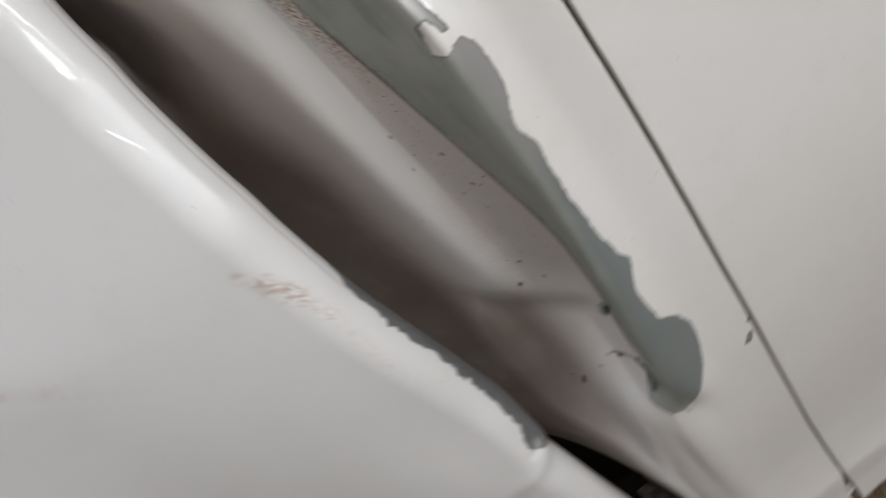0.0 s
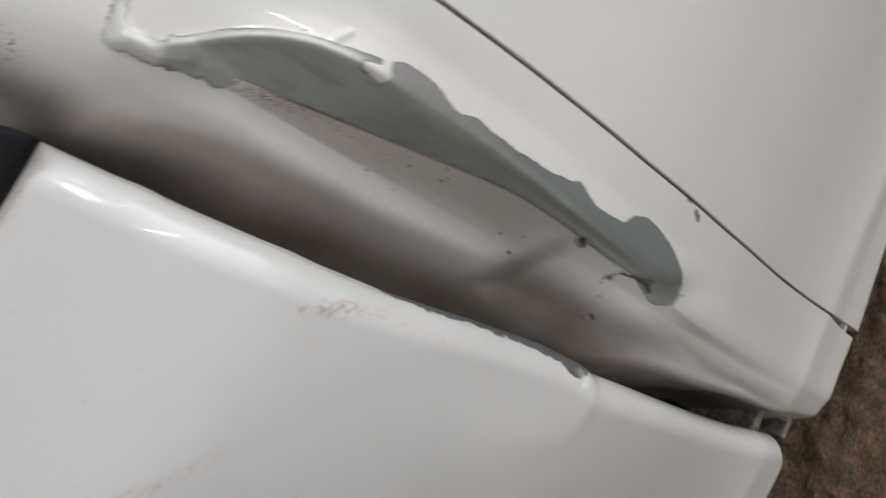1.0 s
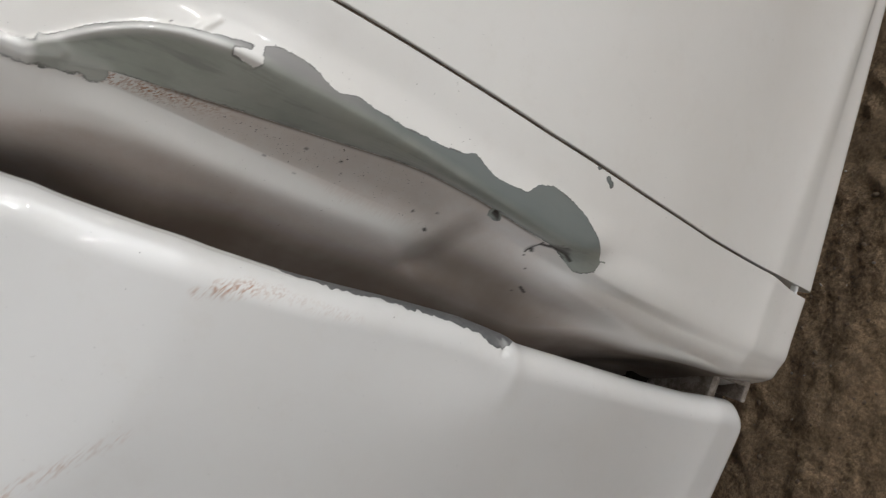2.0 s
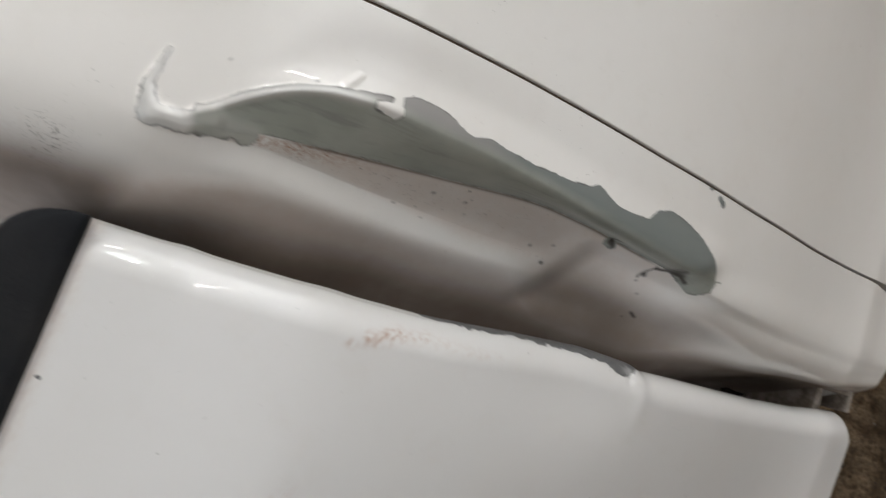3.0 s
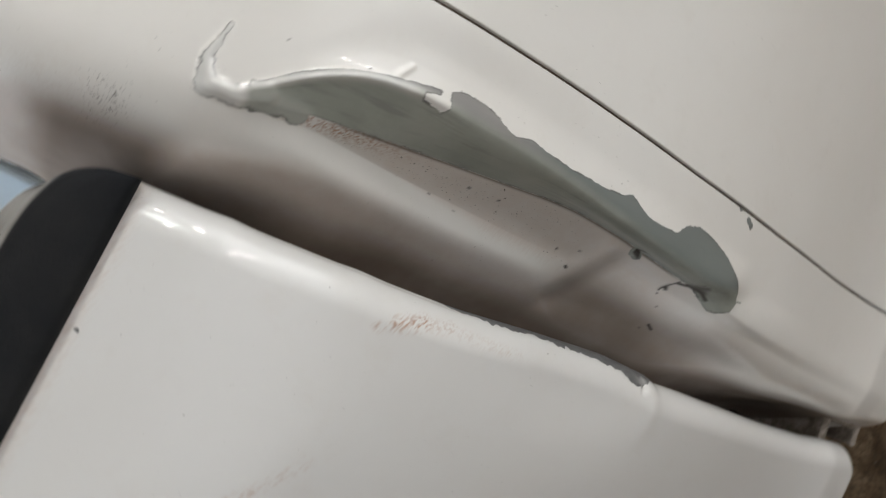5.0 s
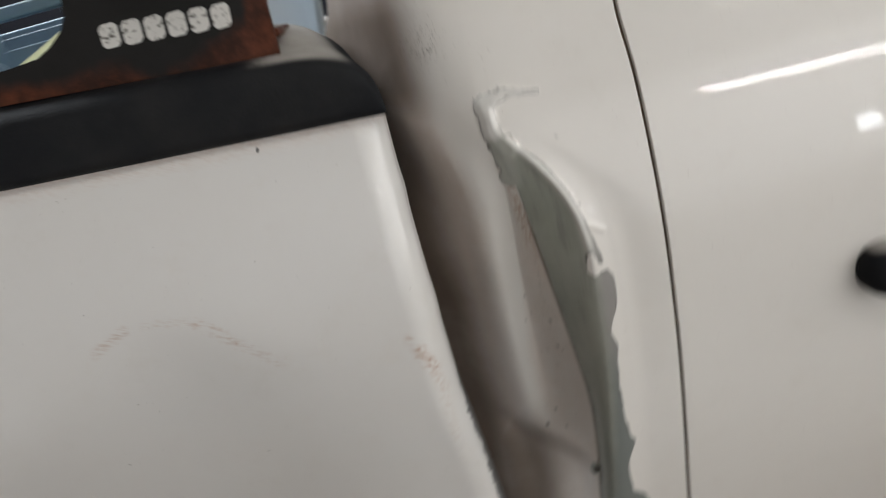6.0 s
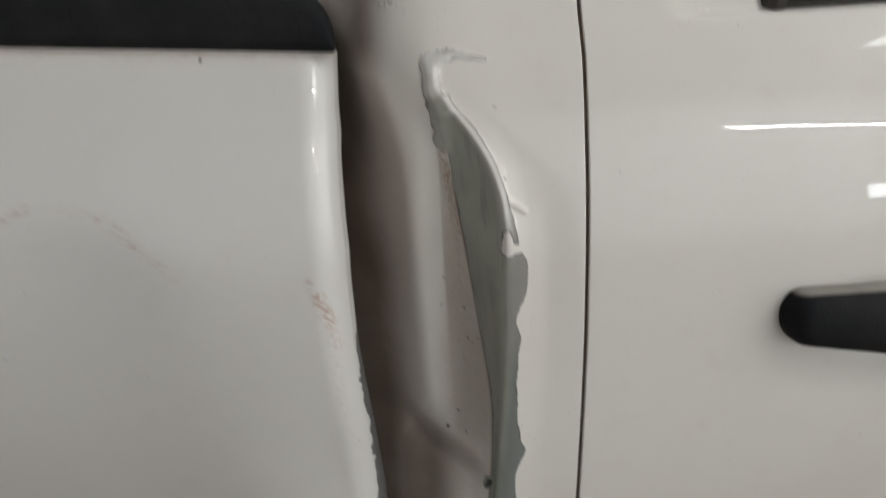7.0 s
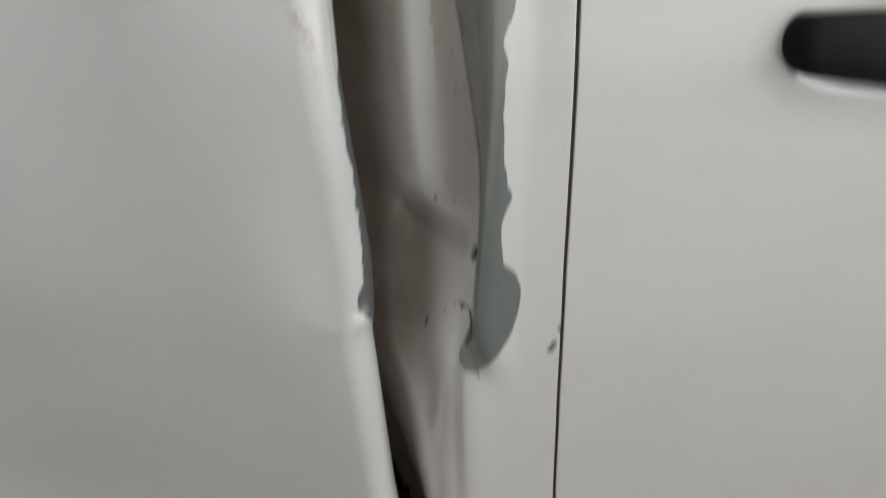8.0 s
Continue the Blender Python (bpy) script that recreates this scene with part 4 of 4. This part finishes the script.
    # The rubber channel round the glass: a back strip over the moulding, a glass run and the upright.
    for name, z0, z1, y0, mat in (("window_seal", 1.0460, 1.0560, 0.0060, RUBBER), ("glass_run", 1.0540, 1.0590, 0.0040, GLOSSY)):
        b = box(bmesh.new(), 0.2150 if name == "window_seal" else 0.2300, 1.1, y0, y0 + 0.010, z0, z1, 0.0015)
        for v in b.verts:
            v.co.y += float(flank(v.co.z))
        part(name, b, mat, d)
    for name, x0, x1, y0, mat in (("window_rubber", 0.2115, 0.2235, 0.0010, RUBBER), ("window_rubber_lip", 0.2225, 0.2275, 0.0050, GLOSSY)):
        rows = []
        for zz in np.linspace(1.042, 1.5, 24):
            c, h = (x0 + x1) / 2 + 0.34 * max(0.0, zz - 1.05), (x1 - x0) / 2
            rows.append([(c + h * math.copysign(abs(math.cos(a)) ** 0.6, math.cos(a)), float(flank(zz)) + y0 + 0.007 - 0.007 * math.copysign(abs(math.sin(a)) ** 0.6, math.sin(a)), zz) for a in np.linspace(0, 2 * math.pi, 33)])
        finish(name, grid_mesh(name, np.array(rows)), mat, d)
    G = np.array([[(x, float(flank(zz)) + 0.016, zz) for x in (0.215, 1.1)] for zz in (1.03, 1.5)])
    finish("window_glass", grid_mesh("window_glass", G), GLASS, d, "dark glass reflecting the bright doorway", smooth=False)
    return d


def wheel(x, y):
    bm = bmesh.new()
    prof = [(0.20, -0.07), (0.24, -0.105), (0.31, -0.11), (0.345, -0.085), (0.35, 0.0), (0.345, 0.085), (0.31, 0.11), (0.24, 0.105), (0.20, 0.07)]
    rows = [[(x + r * math.cos(a), y + w, 0.35 + r * math.sin(a)) for r, w in prof] for a in np.linspace(0, 2 * math.pi, 49)]
    w = finish("wheel", grid_mesh("wheel", np.array(rows)), RUBBER, truck, "black rubber tyre on a steel rim")
    bmesh.ops.create_cone(bm, cap_ends=True, segments=32, radius1=0.205, radius2=0.205, depth=0.12, matrix=pose(x, y, 0.35, 90, 0, 0))
    part("rim", bm, CHROME, w)


for wx in (-0.95, 2.25):
    for wy in (0.24, 1.32):
        wheel(wx, wy)
cab_corner()
bed_side()
rail_cap()
bed_inside()
door()
# The rest of the body, plain.
for name, dims, bevel in (("bonnet", (1.225, 3.25, 0.03, 1.53, 0.45, 1.06), 0.06), ("cab_roof", (0.10, 1.75, 0.24, 1.32, 1.49, 1.56), 0.03), ("far_cab_side", (0.02, 1.22, 1.50, 1.56, 0.42, 1.06), 0.02), ("tailgate", (-1.56, -1.505, 0.05, 1.51, 0.45, 1.05), 0.015)):
    part(name, box(bmesh.new(), *dims, bevel), PLAIN_WHITE, truck, smooth=False)
# Rear wall of the cab.
part("cab_rear_wall", box(bmesh.new(), -0.016, -0.006, 0.20, 1.5, 0.62, 1.5), PLAIN_WHITE, truck, smooth=False)


# ---- roll bar on the bed rail ----
def roll_bar():
    top = tagged(new("roll_bar"), "rusty black steel roll bar foot bolted on the bed rail", "roll bar")
    top.location = (-0.09, 0.05, 1.072)
    def put(name, bm, mat, parent=top, label="", smooth=False):
        ob = part(name, bm, mat, parent, label, smooth)
        ob.matrix_parent_inverse = (Matrix.Translation(top.location) if parent is top else Matrix.Identity(4)).inverted()
        return ob
    # Front plate: upright over the foot, swept down to a long low strip.
    bm = bmesh.new()
    outline = [(-0.0400, 1.0670), (-0.0385, 1.0900), (-0.0345, 1.1060), (-0.0345, 1.1224), (-0.1245, 1.1175), (-0.1270, 1.1080), (-0.1315, 1.1020), (-0.1390, 1.0970), (-0.1460, 1.0940), (-0.1627, 1.0930), (-0.35, 1.1080), (-0.35, 1.0945)]
    faces = []
    for y in (0.0235, 0.0285):
        faces.append([bm.verts.new((x, y, z)) for x, z in outline])
    bm.faces.new(faces[0])
    bm.faces.new(faces[1][::-1])
    for i in range(len(outline)):
        j = (i + 1) % len(outline)
        bm.faces.new((faces[0][i], faces[0][j], faces[1][j], faces[1][i]))
    bmesh.ops.recalc_face_normals(bm, faces=bm.faces)
    plate = put("bracket_plate", bm, BRACKET, label="black painted plate, rusting along its foot")
    # The worn print: plain blocks.
    for i in range(6):
        x, z = -0.1160 + i * 0.0102, 1.0898 - i * 0.00095
        b = bmesh.new()
        cut, w, h = 0.0017, 0.0086, 0.0106
        corners = [(cut, 0), (w - cut, 0), (w, cut), (w, h - cut), (w - cut, h), (cut, h), (0, h - cut), (0, cut)]
        low = [b.verts.new((x + u + 0.12 * v, 0.0229, z + v)) for u, v in corners]
        high = [b.verts.new((x + u + 0.12 * v, 0.0236, z + v)) for u, v in corners]
        b.faces.new(low)
        for q in range(8):
            b.faces.new((low[q], high[q], high[(q + 1) % 8], low[(q + 1) % 8]))
        bmesh.ops.recalc_face_normals(b, faces=b.faces)
        ob = part("print_block", b, LETTER, plate, smooth=False)
        ob.matrix_parent_inverse = Matrix.Identity(4)
    pad = box(bmesh.new(), -0.35, -0.042, 0.0275, 0.085, 1.060, 1.066)
    for v in pad.verts:
        v.co.z -= 0.08 * v.co.x
    put("rubber_pad", pad, RUBBER)
    b = bmesh.new()
    tab = [(-0.147, 1.1215), (-0.128, 1.1335), (-0.112, 1.1335), (-0.112, 1.1175)]
    sides = [[b.verts.new((x, y + 1.2 * (h - 1.1175), h)) for x, h in tab] for y in (0.075, 0.079)]
    b.faces.new(sides[0])
    b.faces.new(sides[1][::-1])
    for i in range(4):
        b.faces.new((sides[0][i], sides[0][(i + 1) % 4], sides[1][(i + 1) % 4], sides[1][i]))
    bmesh.ops.recalc_face_normals(b, faces=b.faces)
    put("tab", b, LAMP_WHITE, label="small white steel tab")
    put("foot_plate", box(bmesh.new(), -0.35, -0.038, 0.0285, 0.085, 1.0745, 1.0785, 0.001), BRACKET)
    def ring(r, z0, z1, bulge):
        b = bmesh.new()
        bmesh.ops.create_cone(b, cap_ends=True, segments=48, radius1=r, radius2=r, depth=z1 - z0, matrix=Matrix.Translation((-0.0730, 0.0455, (z0 + z1) / 2)))
        bmesh.ops.bevel(b, geom=[e for e in b.edges if len(e.link_faces) == 2 and abs(e.verts[0].co.z - e.verts[1].co.z) < 1e-6], offset=bulge, segments=3, affect="EDGES")
        return b
    put("collar", ring(0.0395, 1.1140, 1.1345, 0.0030), COLLAR, label="brown-grey rubber collar", smooth=True)
    put("collar_lip", ring(0.0385, 1.1335, 1.1380, 0.0012), COLLAR, smooth=True)
    put("tube", ring(0.0374, 1.137, 1.42, 0.001), CHROME, label="dull metal tube", smooth=True)
    return top


roll_bar()


# ---- things in the bed and beyond ----
def crate():
    """A deep plastic box with a rolled rim and a grip hole in its near wall."""
    top = tagged(new("plastic_crate"), "grey-blue plastic crate standing in the truck's bed", "crate")
    top.location = (-0.53, 0.80, 0.621)
    def put(name, bm, mat, label=""):
        ob = part(name, bm, mat, top, label, smooth=False)
        ob.matrix_parent_inverse = Matrix.Translation(top.location).inverted()
        return ob
    x0, x1, y0, y1, z0, z1, w = -0.78, -0.305, 0.60, 1.00, 0.621, 1.165, 0.010
    one = lambda name, *dims: put(name, box(bmesh.new(), *dims, 0.002), GREY_BLUE)
    one("base", x0, x1, y0, y1, z0, z0 + w)
    one("wall", x0, x1, y1 - w, y1, z0 + w, z1)
    one("wall", x0, x0 + w, y0 + w, y1 - w, z0 + w, z1)
    one("wall", x1 - w, x1, y0 + w, y1 - w, z0 + w, z1)
    # The near wall, with a hole left for the grip.
    bm = bmesh.new()
    box(bm, x0, -0.430, y0, y0 + w, z0 + w, z1, 0.002)
    box(bm, -0.345, x1, y0, y0 + w, z0 + w, z1, 0.002)
    box(bm, -0.431, -0.344, y0, y0 + w, z0 + w, 1.128, 0.002)
    put("wall", bm, GREY_BLUE)
    for x in (-0.62, -0.50, -0.42, -0.36):
        one("rib", x - 0.006, x + 0.006, y0 - 0.007, y0 + 0.001, z0 + 0.03, 1.105)
    bm = bmesh.new()
    box(bm, x0 - 0.014, x1 + 0.014, y0 - 0.014, y0 + 0.008, z1 - 0.006, z1 + 0.010, 0.004)
    box(bm, x0 - 0.014, x1 + 0.014, y1 - 0.008, y1 + 0.014, z1 - 0.006, z1 + 0.010, 0.004)
    box(bm, x0 - 0.014, x0 + 0.008, y0 + 0.008, y1 - 0.008, z1 - 0.006, z1 + 0.010, 0.004)
    box(bm, x1 - 0.008, x1 + 0.014, y0 + 0.008, y1 - 0.008, z1 - 0.006, z1 + 0.010, 0.004)
    put("rim", bm, GREY_BLUE, "pale worn rolled rim")


def jerrycan():
    """A tall rounded can with a moulded handle."""
    top = tagged(new("jerrycan"), "grey-blue plastic jerrycan beside the crate in the bed", "jerrycan")
    top.location = (-0.485, 0.48, 0.621)
    bm = box(bmesh.new(), -0.09, 0.088, -0.07, 0.07, 0.0, 0.50, 0.028)
    for v in bm.verts:
        v.co.x += 0.004 * math.sin(v.co.z * 40)
    body = part("body", bm, GREY_BLUE, top)
    bm = bmesh.new()
    box(bm, -0.06, 0.075, -0.018, 0.018, 0.535, 0.560, 0.010)
    box(bm, -0.06, -0.035, -0.018, 0.018, 0.49, 0.54, 0.006)
    box(bm, 0.05, 0.075, -0.018, 0.018, 0.49, 0.54, 0.006)
    part("handle", bm, GREY_BLUE, top)


def board():
    """A slanted board with a rounded edge."""
    bm = bmesh.new()
    pts = [(-0.40, 0.621), (-0.40, 1.075), (-0.366, 1.098), (-0.284, 1.135), (-0.255, 1.152), (-0.110, 1.152), (-0.090, 1.205), (-0.052, 1.205), (-0.052, 0.621)]
    sides = [[bm.verts.new((x, y + 0.7 * max(0.0, z - 1.0), z)) for x, z in pts] for y in (0.375, 0.390)]
    bm.faces.new(sides[0])
    bm.faces.new(sides[1][::-1])
    for i in range(len(pts)):
        k = (i + 1) % len(pts)
        bm.faces.new((sides[0][i], sides[0][k], sides[1][k], sides[1][i]))
    bmesh.ops.recalc_face_normals(bm, faces=bm.faces)
    tagged(part("plastic_board", bm, YELLOW_GREEN, smooth=False), "yellow-green plastic board standing in the truck's bed", "board")


crate()
jerrycan()
board()

# ---- loose grit on the floor ----
def grit():
    verts, faces = [], []
    ball = bmesh.new()
    bmesh.ops.create_icosphere(ball, subdivisions=1, radius=1.0)
    bv, bf = [v.co.copy() for v in ball.verts], [[v.index for v in f.verts] for f in ball.faces]
    ball.free()
    for _ in range(1500):
        x, y = random.uniform(-0.38, 0.95), random.uniform(0.0, 0.8)
        r = 0.0010 + 0.0045 * random.random() ** 4
        turn = Euler([random.uniform(0, 6.28) for _ in range(3)]).to_matrix()
        h = lump(x, y)
        base = len(verts)
        for v in bv:
            p = turn @ Vector((v.x * r * 1.3, v.y * r, v.z * r * 0.7))
            verts.append((x + p.x, y + p.y, h + r * 0.2 + p.z))
        faces += [[base + i for i in f] for f in bf]
    me = bpy.data.meshes.new("grit")
    me.from_pydata(verts, [], faces)
    tagged(finish("grit", me, GRIT), "small pale and brown stones lying on the floor", "gravel", kind="stuff")


grit()
